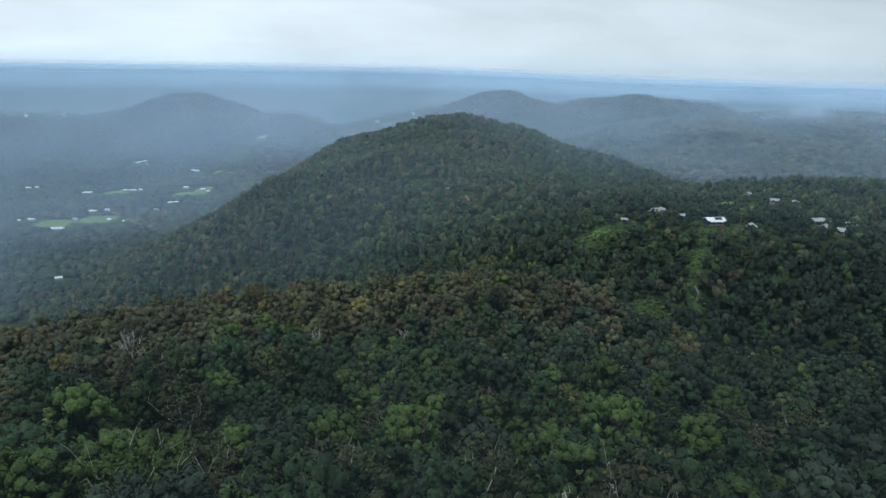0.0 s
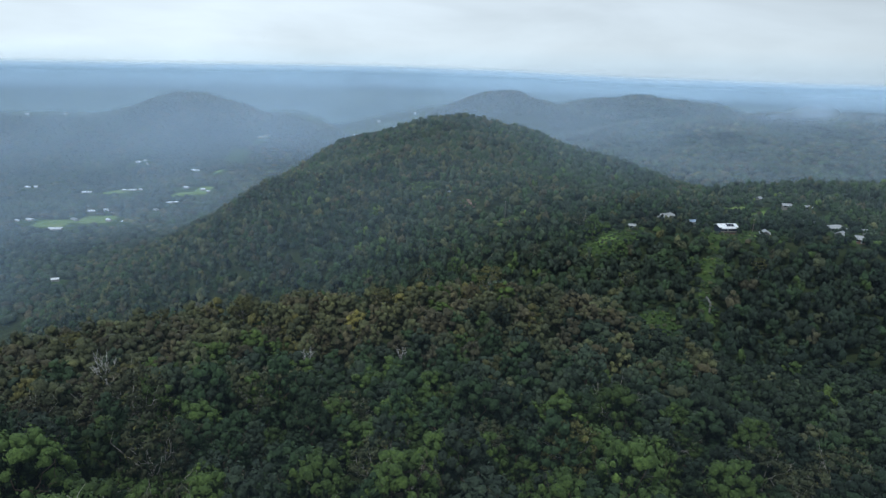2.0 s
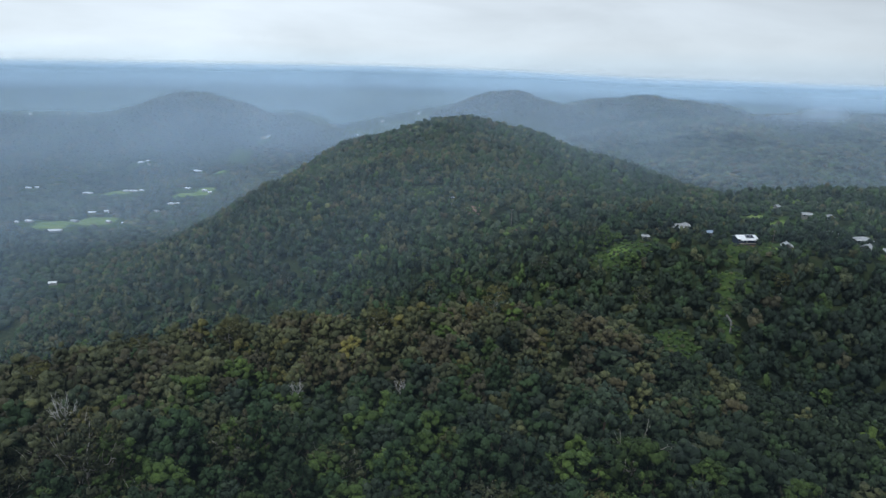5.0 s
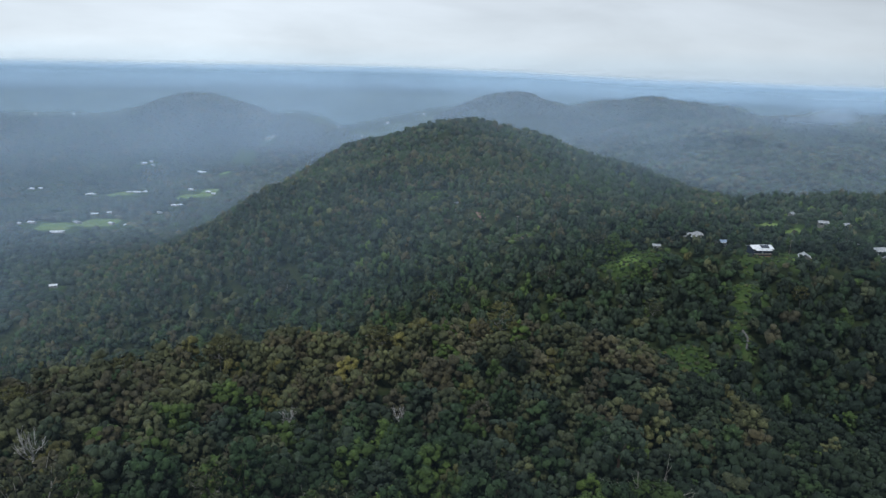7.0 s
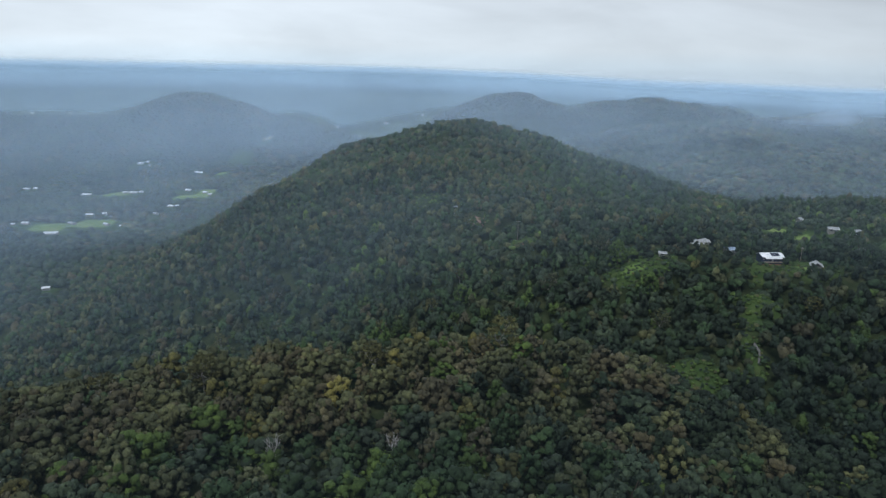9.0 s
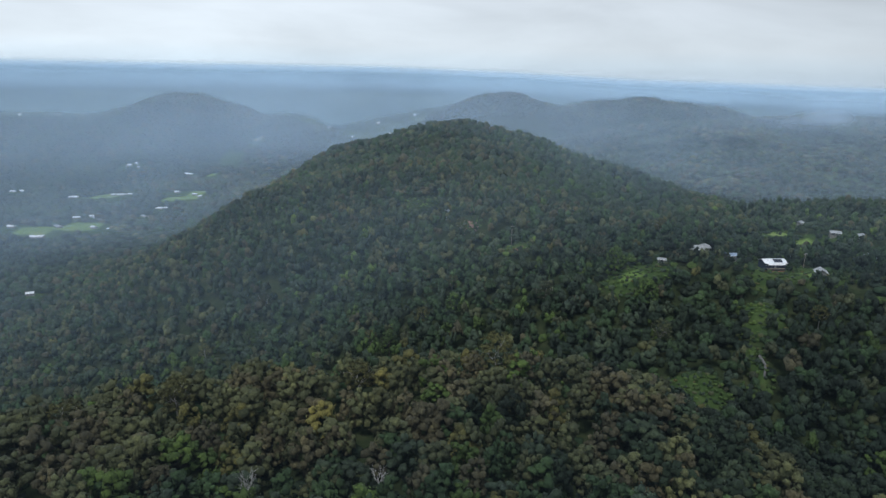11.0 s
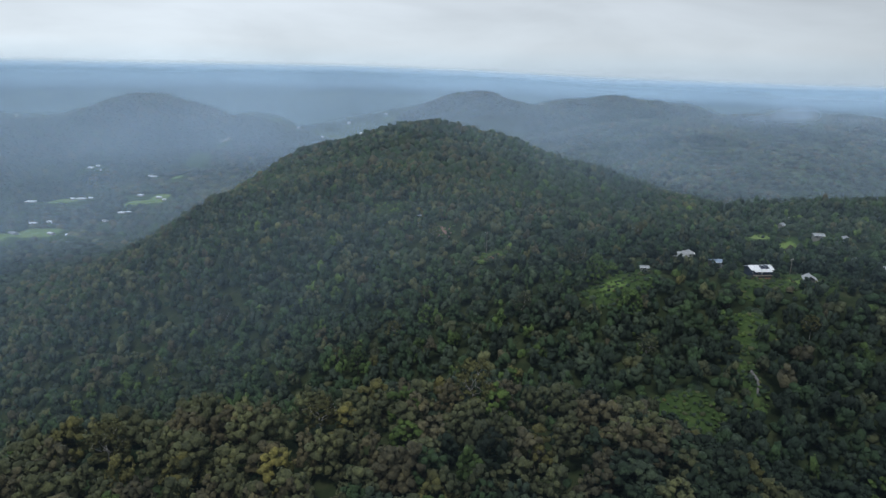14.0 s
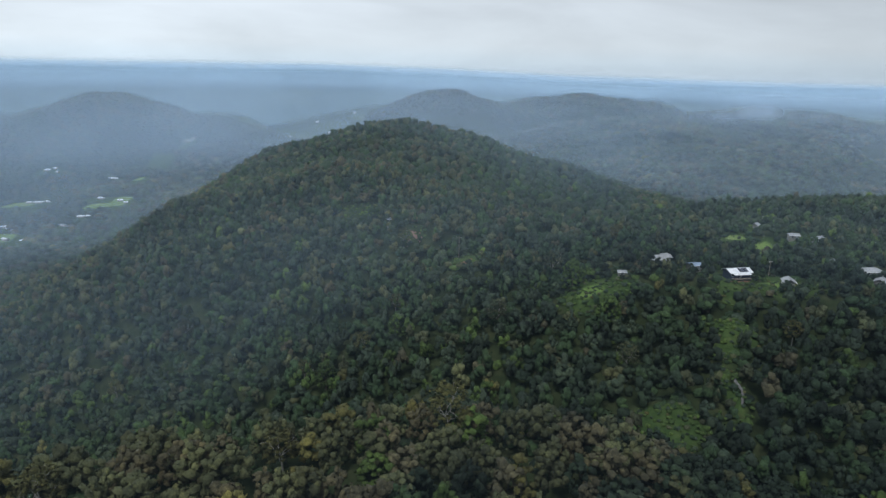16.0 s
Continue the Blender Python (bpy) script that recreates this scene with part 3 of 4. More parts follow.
KINDS = [
    ("dark", make_tree(11, "forest_tree", "dark green rounded rainforest tree on the spur", "tree", 11.5, 14, "dark", BARK_DARK, "dome")),
    ("dark", make_tree(12, "forest_tree", "dark green tall uneven forest tree", "tree", 9.5, 15, "dark", BARK_DARK, "dome")),
    ("grey", make_tree(13, "forest_tree", "dull grey-green forest tree with a broken crown", "tree", 10.5, 14, "grey", BARK_DARK, "dome")),
    ("bright", make_tree(14, "forest_tree", "bright green leafy tree with a cauliflower crown", "tree", 12, 13, "bright", BARK_DARK, "dome")),
    ("bright", make_tree(15, "forest_tree", "fresh green small broadleaf tree", "tree", 8.5, 12, "bright", BARK_DARK, "dome")),
    ("olive", make_tree(16, "gum_tree", "olive gum tree with a flat open crown and pale limbs", "tree", 12.5, 15, "olive", BARK_PALE, "gum")),
    ("olive", make_tree(17, "gum_tree", "olive-brown gum tree with thin tufted foliage", "tree", 10.5, 14, "olive", BARK_PALE, "gum")),
    ("rust", make_tree(18, "gum_tree", "rusty brown gum tree with dry foliage", "tree", 9.5, 13, "rust", BARK_PALE, "gum")),
    ("green_gum", make_tree(19, "gum_tree", "spreading green gum tree with bare pale branches", "tree", 18, 15, "bright", BARK_PALE, "open")),
    ("yellow", make_tree(20, "gum_tree", "yellow-green flowering gum tree", "tree", 9.5, 13, "yellow", BARK_PALE, "gum")),
    ("dead", make_tree(21, "dead_tree", "bare bleached dead tree among green crowns", "tree", 9, 15, "grey", BARK_DEAD, "dead")),
    ("dead", make_tree(22, "dead_tree", "bare grey dead tree with forked branches", "tree", 7, 13, "grey", BARK_DEAD, "dead")),
    ("shade", make_tree(23, "forest_tree", "dense tree in the gully, very dark green with painted shade", "tree", 10.5, 13, "shade", BARK_DARK, "dome")),
]


def put_tree(n, x, y, turn, size, tall=1.0, lift=0.0):
    m = Matrix.LocRotScale((x, y, ground_at(x, y) - 0.3 + lift), Euler((0, 0, turn)), (size, size, size * tall))
    return copy_thing(KINDS[n][1], m)


def jittered(rng, x0, x1, y0, y1, step, turn=0.5):
    """Loose places about one step apart."""
    half = math.hypot(x1 - x0, y1 - y0) / 2 + step
    gx, gy = np.meshgrid(np.arange(-half, half, step), np.arange(-half, half, step))
    gx[1::2] += step / 2
    gx = gx + rng.uniform(-0.55, 0.55, gx.shape) * step
    gy = gy + rng.uniform(-0.55, 0.55, gy.shape) * step
    c, n = math.cos(turn), math.sin(turn)
    x, y = (gx * c - gy * n).ravel() + (x0 + x1) / 2, (gx * n + gy * c).ravel() + (y0 + y1) / 2
    ok = (x > x0) & (x < x1) & (y > y0) & (y < y1)
    return x[ok], y[ok]


rng = np.random.default_rng(5)
FEATURED = [  # kind, x, y, turn, size, tall: trees that stand out
    (10, -84.5, 159.5, 0.3, 0.85, 1.4), (11, -11.5, 201, 1.2, 0.75, 1.3), (10, -40.5, 196, 2.2, 0.75, 1.35), (8, -40, 72, 0.4, 0.95, 1.15), (9, 21.0, 256.1, 0.0, 1.27, 1.2),
    (2, 43.3, 178.1, 0.6, 1.3, 1.15), (3, -19.6, 106, 0.1, 1.2, 1.05), (7, -33, 83, 0.2, 0.75, 1.1), (3, 33, 118, 1.4, 1.1, 1.1), (8, 53.7, 136.4, 0.7, 0.64, 1.1),
    (11, -45, 125, 2.7, 0.7, 1.15), (8, -33.6, 111.9, 2.0, 0.62, 1.0), (10, -71, 118, 1.9, 0.6, 1.1), (3, -24, 92, 2.4, 0.9, 1.0), (3, -12, 86, 0.9, 0.9, 1.05),
    (8, -4.0, 129.6, 1.0, 0.53, 1.1), (3, 17.6, 120.0, 2.0, 0.76, 1.0), (9, -74.0, 238.1, 0.3, 1.1, 1.1), (9, -98.0, 224.1, 1.3, 1.1, 1.05), (9, -22.0, 248.1, 2.3, 0.99, 1.1),
    (9, -117.7, 201.1, 2.9, 0.97, 1.1),
    (0, 38, 950, 0.4, 0.95, 0.8), (8, 0, 907, 2.1, 0.6, 1.0),
    (9, 10, 428, 0.0, 0.85, 1.15), (3, 10, 407, 1.7, 0.90, 1.21), (9, -7, 398, 3.4, 0.95, 1.27), (3, -24, 381, 5.1, 1.00, 1.15), (9, 16, 483, 0.6, 0.85, 1.21), (3, 6, 376, 2.3, 0.90, 1.27), (9, 136, 446, 4.0, 0.95, 1.15), (3, 94, 389, 5.7, 1.00, 1.21), (9, -35, 390, 1.2, 0.85, 1.27), (5, -113, 463, 2.9, 0.90, 1.15), (5, 57, 383, 4.6, 0.95, 1.21), (3, -114, 433, 0.1, 1.00, 1.27), (9, 170, 332, 1.8, 0.85, 1.15), (6, 101, 331, 3.5, 0.90, 1.21), (5, 93, 420, 5.2, 0.95, 1.27), (3, 103, 362, 0.7, 1.00, 1.15), (3, 45, 336, 2.4, 0.85, 1.21), (9, -147, 441, 4.1, 0.90, 1.27),
]
for item in FEATURED:
    put_tree(*item)
tx, ty = jittered(rng, -210, 210, 46, 270, 7.9)
keep = (np.abs(tx) < 0.80 * ty + 8) & (ty < 262 + 0.05 * tx) & (tx > -175) & (tx < 150)
for item in FEATURED:
    keep &= np.hypot(tx - item[1], ty - item[2]) > {10: 2.6, 11: 2.6, 8: 6.5}.get(item[0], 4.2) * item[4]
keep &= openness(tx, ty) < 0.35
tx, ty = tx[keep], ty[keep]
order = np.argsort(np.hypot(tx, ty - 40))
near_list, spur_rest = order[: 300 - len(FEATURED)], order[300 - len(FEATURED) :]


def choose(rng, x, y):
    """Which tree grows where: gums along the crest and the dry west end, rainforest in the lee."""
    crest = math.exp(-(float(along(np.array([x]), np.array([y]), SPUR)[0][0]) / 42) ** 4) + 0.5 * math.exp(-((x + 120) / 50) ** 2)
    # eastwards the gully's shade is put into darker leaf colour
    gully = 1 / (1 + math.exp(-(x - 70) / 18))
    wet = (1 - 0.92 * min(1.0, crest)) * (1 - 0.7 * gully)
    fresh = 1 + 1.2 * min(1.0, max(0.0, (150 - y) / 60))  # more bright green trees on the near shoulder
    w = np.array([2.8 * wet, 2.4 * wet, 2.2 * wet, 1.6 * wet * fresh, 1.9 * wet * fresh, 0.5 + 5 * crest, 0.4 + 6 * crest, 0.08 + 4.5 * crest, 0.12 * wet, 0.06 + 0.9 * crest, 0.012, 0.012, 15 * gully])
    return int(rng.choice(13, p=w / w.sum()))


for i in near_list:
    n = choose(rng, tx[i], ty[i])
    put_tree(n, tx[i], ty[i], rng.uniform(0, math.tau), rng.uniform(0.72, 1.28) * (0.8 if n == 8 else 1), rng.uniform(0.8, 1.25))
for _, ob in KINDS:
    for o in (*ob.children_recursive, ob):
        bpy.data.objects.remove(o)

# ---------------------------------------------------------------- the wider forest, beyond counting
def crown_set(seed, count, level):
    """Crowns one metre wide and one high, in a few forms, for distances from near (0) to far (4)."""
    made = []
    for n in range(count):
        g = np.random.default_rng(seed + n)
        if level == 0:
            c = dome_points(g, 32, 0.86, 0.15, 0.9, hollow=0.55)
            r = 0.105 * g.uniform(0.6, 1.4, 32)
            made.append(join(trim(lumps(g, BALL1, c, r * 0.9, 0.26, 0.8), c, r * 0.9, 0.8), tufts(g, c, r * 1.04, 200, 0.04, 0.8)))
        elif level == 1:
            c = dome_points(g, 10, 0.74, 0.3, 0.87, hollow=0.45)
            r = 0.175 * g.uniform(0.6, 1.45, 10)
            made.append(join(trim(lumps(g, BALL1, c, r * 0.92, 0.28, 0.85), c, r * 0.92, 0.85), tufts(g, c, r * 1.02, 48, 0.055, 0.85)))
        elif level == 2:
            c = dome_points(g, 6, 0.66, 0.28, 0.82, hollow=0.4)
            r = 0.225 * g.uniform(0.6, 1.4, 6)
            made.append(join(trim(lumps(g, BALL1, c, r * 0.95, 0.28, 0.85), c, r * 0.95, 0.85), tufts(g, c, r * 1.02, 14, 0.07, 0.85)))
        else:
            c = np.array([[0, 0, 0.42], [g.uniform(-0.25, 0.25), g.uniform(-0.25, 0.25), 0.62]])
            r = np.array([0.44, 0.28])
            v, f, n = lumps(g, BALL1, c[: 2 if level == 3 else 1], r, 0.15, 1.0)
            f = f[v[f][:, :, 2].mean(1) > 0.3]
            made.append(join((v, f, n), tufts(g, c, r * 1.02, 4, 0.12)) if level == 3 else (v * [1.1, 1.1, 1.1], f, n))
    return [soften(shape, np.array([0, 0, 0.4]), np.array([0.5, 0.5, 0.6]), 0.15 if level < 3 else 0.5) for shape in made]


def scatter(name, label, leaf, shapes, x, y, z, width, tall, rng):
    """Many crowns joined into one mesh."""
    vs, fs, ns, ts, n = [], [], [], [], 0
    kind = rng.integers(0, len(shapes), len(x))
    for k, (v, f, vn) in enumerate(shapes):
        at = np.nonzero(kind == k)[0]
        if not len(at):
            continue
        a = rng.uniform(0, math.tau, len(at))
        ca, sa = np.cos(a)[:, None], np.sin(a)[:, None]
        w, h = width[at][:, None], tall[at][:, None]
        px = (v[:, 0] * ca - v[:, 1] * sa) * w + x[at][:, None]
        py = (v[:, 0] * sa + v[:, 1] * ca) * w + y[at][:, None]
        pz = v[:, 2] * h + z[at][:, None]
        vs.append(np.stack([px, py, pz], -1).reshape(-1, 3))
        ns.append(np.stack([vn[:, 0] * ca - vn[:, 1] * sa, vn[:, 0] * sa + vn[:, 1] * ca, vn[:, 2] * np.ones_like(ca)], -1).reshape(-1, 3))
        ts.append(np.repeat(1 + np.clip(rng.normal(0.5, 0.22 if len(v) > 60 else 0.15, len(at)), 0, 1), len(v)))
        fs.append((f[None] + (np.arange(len(at)) * len(v))[:, None, None] + n).reshape(-1, 3))
        n += len(at) * len(v)
    if not vs:
        return None
    me = mesh_arrays(name, np.concatenate(vs), np.concatenate(fs), True, np.concatenate(ns), np.concatenate(ts))
    me.materials.append(LEAF[leaf])
    return tagged(new(name, me), label, "forest", kind="stuff")


MIX_NAMES = ["dark", "bright", "olive", "grey", "rust", "yellow", "shade"]
MIX_WORDS = {"dark": "dark green", "bright": "bright green", "olive": "olive", "grey": "grey-green", "rust": "rusty brown", "yellow": "yellow-green", "shade": "deep green"}


def forest(place, shapes, x, y, z, width, tall, weights, rng):
    """A stretch of forest, one mesh for each kind of foliage. weights: per tree and kind, as rows."""
    w = np.asarray(weights, float) * np.ones((len(x), 7))
    pick = (np.cumsum(w / w.sum(1, keepdims=True), 1) < rng.random((len(x), 1))).sum(1)
    for k, leaf in enumerate(MIX_NAMES):
        at = pick == k
        if at.any():
            scatter("forest_canopy", f"{MIX_WORDS[leaf]} tree crowns of the {place}", leaf, shapes, x[at], y[at], z[at], width[at], tall[at], rng)


# the rest of the spur
SHAPES0, SHAPES1, SHAPES2, SHAPES3, SHAPES4 = (crown_set(100 + 20 * k, 8, k) for k in range(5))
sx, sy = tx[spur_rest], ty[spur_rest]
ex, ey = jittered(rng, -330, 330, 40, 263, 8.4)
known = (np.abs(ex) < 0.80 * ey + 8) & (ey < 262 + 0.05 * ex) & (ex > -175) & (ex < 150)
wanted = ~known & (np.abs(ex - 0.05 * ey) < 0.80 * ey + 12) & (openness(ex, ey) < 0.35)
sx, sy = np.append(sx, ex[wanted]), np.append(sy, ey[wanted])
crest = np.exp(-((along(sx, sy, SPUR)[0] / 42) ** 4)) + 0.5 * np.exp(-(((sx + 120) / 50) ** 2)) * (sy < 240)
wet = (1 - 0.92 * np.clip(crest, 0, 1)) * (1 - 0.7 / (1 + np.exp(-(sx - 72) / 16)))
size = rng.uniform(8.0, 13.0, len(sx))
# last column: gully shade painted by a growing share of deep green
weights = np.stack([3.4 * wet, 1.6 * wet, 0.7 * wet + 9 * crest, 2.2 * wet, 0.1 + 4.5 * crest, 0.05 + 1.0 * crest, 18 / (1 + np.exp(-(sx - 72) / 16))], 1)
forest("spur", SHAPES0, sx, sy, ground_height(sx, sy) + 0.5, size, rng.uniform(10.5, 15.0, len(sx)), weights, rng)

wx, wy = jittered(rng, -150, 150, -90, 46, 8.8, 0.7)
forest("spur below the flight path", SHAPES2, wx, wy, ground_height(wx, wy) + 0.3, rng.uniform(8, 12.5, len(wx)), rng.uniform(10, 15, len(wx)), [3.4, 1.6, 0.7, 2.2, 0.1, 0.05, 0.5], rng)
ux, uy = jittered(rng, -200, 190, 46, 262, 7.6, 0.9)
ok = (np.abs(ux) < 0.8 * uy + 8) & (openness(ux, uy) < 0.3)
ux, uy = ux[ok], uy[ok]
# deep green weighs most: the shade of the gaps is put into leaf colour
forest("shade-darkened undergrowth", SHAPES3, ux, uy, ground_height(ux, uy) - 0.5, rng.uniform(3.5, 6.5, len(ux)), rng.uniform(2.0, 5.0, len(ux)), [3.5, 0.2, 0.2, 0.8, 0.0, 0.0, 4.0], rng)

vx, vy = jittered(rng, -150, 262, 255, 480, 6.6, 1.2)
ok = (openness(vx, vy) < 0.75) & ((vx > 60) | (rng.random(len(vx)) < 0.4))
vx, vy = vx[ok], vy[ok]
# here too the deep green share paints shade between the crowns
forest("shade-darkened undergrowth", SHAPES3, vx, vy, ground_height(vx, vy) - 0.6, rng.uniform(3.5, 7.0, len(vx)), rng.uniform(2.0, 5.5, len(vx)), [4.0, 0.5, 0.5, 1.5, 0.1, 0.0, 3.0], rng)


def band(y0, y1, x0, x1, step, half, shapes, place, weights, rng, wide=(0.95, 1.5), tall=(9.5, 14.0), lift=0.5):
    x, y = jittered(rng, x0, x1, y0, y1, step)
    ok = (np.abs(x - 0.05 * y) < half * y + 30) & (openness(x, y) < rng.uniform(0.22, 0.5, len(x)))
    x, y = x[ok], y[ok]
    weights = weights(x, y) if callable(weights) else weights
    low = 1 - 0.4 * settled(x, y)
    forest(place, shapes, x, y, ground_height(x, y) + lift, step * low * rng.uniform(*wide, len(x)), low * rng.uniform(*tall, len(x)), weights, rng)


def hill_mix(x, y):
    """Dry brown gums on the western skyline and in drifts over the hill, rainforest between."""
    one = np.ones(len(x))
    d, c, s = along(x, y, SUMMIT_RIDGE)
    dry = np.clip(1.3 * swell(x, y, 260, 31) - 0.25, 0, 1) + 0.9 * np.exp(-((d - 20) / 60) ** 2) + 0.9 * ease_up((-x - 90) / 90)
    return np.stack([3.8 * one, 0.12 * one, 0.4 + 3.2 * dry, 4.0 * one, 0.05 + 1.3 * dry, 0.02 * one, 0.5 + 0.2 * one], 1)


def ease_up(v):
    return np.clip(v, 0, 1)


GLADES = [(-190, 446, 12), (-170, 439, 10), (-143, 436, 12), (-94, 395, 11), (-81, 386, 9), (-25, 372, 8), (-33, 384, 7), (-7, 391, 8), (8, 426, 8), (102, 389, 12), (140, 328, 12), (108, 297, 14), (51, 462, 6)]


def vines(x, y):
    """Drifts of bright vines and saplings between the darker trees."""
    return np.max([np.exp(-(((x - gx) / gr) ** 2) - ((y - gy) / gr) ** 2) for gx, gy, gr in GLADES], 0)


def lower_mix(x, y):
    # the dim eastern gully is painted here with deep green leaves
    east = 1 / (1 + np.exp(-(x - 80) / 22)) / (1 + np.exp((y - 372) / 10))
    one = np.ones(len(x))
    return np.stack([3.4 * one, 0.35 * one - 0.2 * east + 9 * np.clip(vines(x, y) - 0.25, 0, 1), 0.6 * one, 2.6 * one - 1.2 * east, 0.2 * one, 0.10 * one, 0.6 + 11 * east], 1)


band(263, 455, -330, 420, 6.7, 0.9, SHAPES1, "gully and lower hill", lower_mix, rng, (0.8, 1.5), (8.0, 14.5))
band(455, 700, -430, 520, 7.2, 0.78, SHAPES2, "hill", hill_mix, rng, (0.8, 1.45), (8.0, 14.5))
band(700, 1120, -560, 620, 8.8, 0.70, SHAPES3, "hill", hill_mix, rng, (0.85, 1.45), (8.0, 14.0))
VALE_MIX = [1.6, 0.0, 0.25, 4.2, 1.0, 0.0, 1.6]


def vale_mix(x, y):
    """Drifts of dry brown woods, grey-green slopes and dark gullies."""
    one = np.ones(len(x))
    dry, dark = np.clip(0.6 + 1.6 * swell(x, y, 520, 41), 0, 2), np.clip(0.5 + 1.6 * swell(x, y, 330, 43), 0, 2)
    return np.stack([1.6 * one, 0 * one, 0.2 + 0.7 * dry, 3.4 * one, 0.1 + 1.6 * dry, 0 * one, 0.2 + 2.2 * dark], 1)



band(640, 1120, -1050, -560, 11.0, 0.95, SHAPES3, "valley", vale_mix, rng, (0.8, 1.6))
band(1120, 2000, -1750, 1500, 14.5, 0.82, SHAPES4, "valley", vale_mix, rng, (0.9, 1.6), (9, 13.5))
band(2000, 3000, -2300, 2350, 18.0, 0.78, SHAPES4, "far valley", vale_mix, rng, (1.0, 1.6), (9, 14))

# bushes and tall weeds that half cover the clearings on the hill
bx, by = jittered(rng, -60, 270, 262, 610, 2.6, 0.3)
o = openness(bx, by)
ok = (o > 0.2) & (rng.random(len(bx)) < np.where(o > 0.6, 0.5, 0.85))
for hx, hy, hr in ((171, 378, 6.5), (139, 395, 5), (154, 388, 4.2), (187, 363, 4), (117, 385.5, 2.4), (231, 368, 6), (233, 348, 5), (226, 356, 4), (224, 383, 4), (244, 361, 3), (134, 308, 2), (210, 455, 8), (226, 446, 7), (187, 375, 7)):
    ok &= np.hypot(bx - hx, by - hy) > hr
bx, by = bx[ok], by[ok]
forest("weedy clearings", SHAPES3, bx, by, ground_height(bx, by) - 0.5, rng.uniform(1.3, 3.2, len(bx)), rng.uniform(0.8, 2.6, len(bx)), [2.5, 2.4, 0.6, 1.2, 0.0, 0.0, 0.2], rng)

qx, qy = jittered(rng, 60, 200, 255, 400, 2.3, 0.8)
o = openness(qx, qy)
ok = (o > 0.3) & (rng.random(len(qx)) < 0.75) & (np.hypot(qx - 171, qy - 378) > 7)
qx, qy = qx[ok], qy[ok]
forest("weedy clearings", SHAPES4, qx, qy, ground_height(qx, qy) - 0.25, rng.uniform(1.2, 2.6, len(qx)), rng.uniform(0.4, 1.3, len(qx)), [1.6, 3.2, 0.8, 1.0, 0.0, 0.4, 0.0], rng)

# tall trees and shrubs in the gardens of the houses: x, y, width, height
GARDEN = [(179, 373, 5, 9), (163, 392, 9, 12), (176, 394, 10, 12), (186, 388, 8, 11), (147, 389, 6, 8), (132, 391, 7, 9), (149, 403, 9, 12), (160, 398, 8, 11), (131, 404, 8, 11), (194, 371, 7, 9), (199, 379, 9, 11), (181, 357, 6, 7), (194, 357, 7, 8),
          (110, 392, 7, 9), (123, 393, 8, 10), (122, 381, 5, 6), (239, 377, 8, 10), (221, 374, 8, 10), (224, 346, 7, 8), (240, 352, 7, 9)]
SHRUBS = [(136, 390, 4, 4), (142, 391, 4, 4.5), (152, 383, 4, 3), (184, 360, 4, 4), (190, 359, 4, 4), (116, 382, 3, 2.5), (228, 363, 5, 5), (235, 363, 5, 5), (165, 374, 3, 2), (222, 380, 4, 4), (218, 362, 8, 9), (211, 352, 8, 9), (206, 366, 8, 10), (215, 391, 8, 10), (229, 361, 6, 6), (236, 361, 6, 6.5), (222, 351, 6, 6), (231, 342, 6, 6), (238, 344, 5, 5.5), (183, 357, 5, 5), (191, 356, 5, 5.5), (233, 466, 4, 4), (239, 434, 5, 4), (246, 424, 6, 6), (134, 388, 5, 5), (150, 382, 4, 3.5), (157, 383, 4, 3.5), (176, 372, 4, 5), (219, 378, 5, 6)]
gx_, gy_, gw_, gh_ = (np.array(column, float) for column in zip(*(GARDEN + SHRUBS)))
forest("house gardens", SHAPES1, gx_, gy_, ground_height(gx_, gy_) - 0.2, gw_, gh_, [2.0, 0.1, 0.1, 1.2, 0.0, 0.0, 5.0], rng)

# dark woods on the far hills
for x0, x1, y0, y1 in ((520, 1720, 3050, 3560), (-80, 760, 3150, 3560)):
    fx, fy = jittered(rng, x0, x1, y0, y1, 24.0, 0.4)
    ok = canopy(fx, fy) - Z0 > plain_height(fx, fy) + 16
    fx, fy = fx[ok], fy[ok]
    forest("far hills", SHAPES4, fx, fy, ground_height(fx, fy) - 1, rng.uniform(18, 36, len(fx)), rng.uniform(9, 16, len(fx)), VALE_MIX, rng)

# ---------------------------------------------------------------- houses, sheds and poles
def part(name, bm, mat, parent, label=""):
    """Links a bmesh as one mesh under a thing or a part."""
    me = bpy.data.meshes.new(name)
    bm.to_mesh(me)
    bm.free()
    me.materials.append(mat)
    ob = new(name, me)
    ob.parent = parent
    if label:
        tagged(ob, label)
    return ob


def box(bm, x0, x1, y0, y1, z0, z1):
    m = Matrix.LocRotScale(((x0 + x1) / 2, (y0 + y1) / 2, (z0 + z1) / 2), None, (x1 - x0, y1 - y0, z1 - z0))
    return bmesh.ops.create_cube(bm, size=1.0, matrix=m)["verts"]


def boxes(*items):
    bm = bmesh.new()
    for item in items:
        box(bm, *item)
    return bm


def slab(bm, corners, thick):
    """A flat slab under four corners."""
    top = [bm.verts.new(c) for c in corners]
    low = [bm.verts.new((c[0], c[1], c[2] - thick)) for c in corners]
    n = len(top)
    bm.faces.new(top)
    bm.faces.new(low[::-1])
    for i in range(n):
        bm.faces.new((top[i], low[i], low[(i + 1) % n], top[(i + 1) % n]))


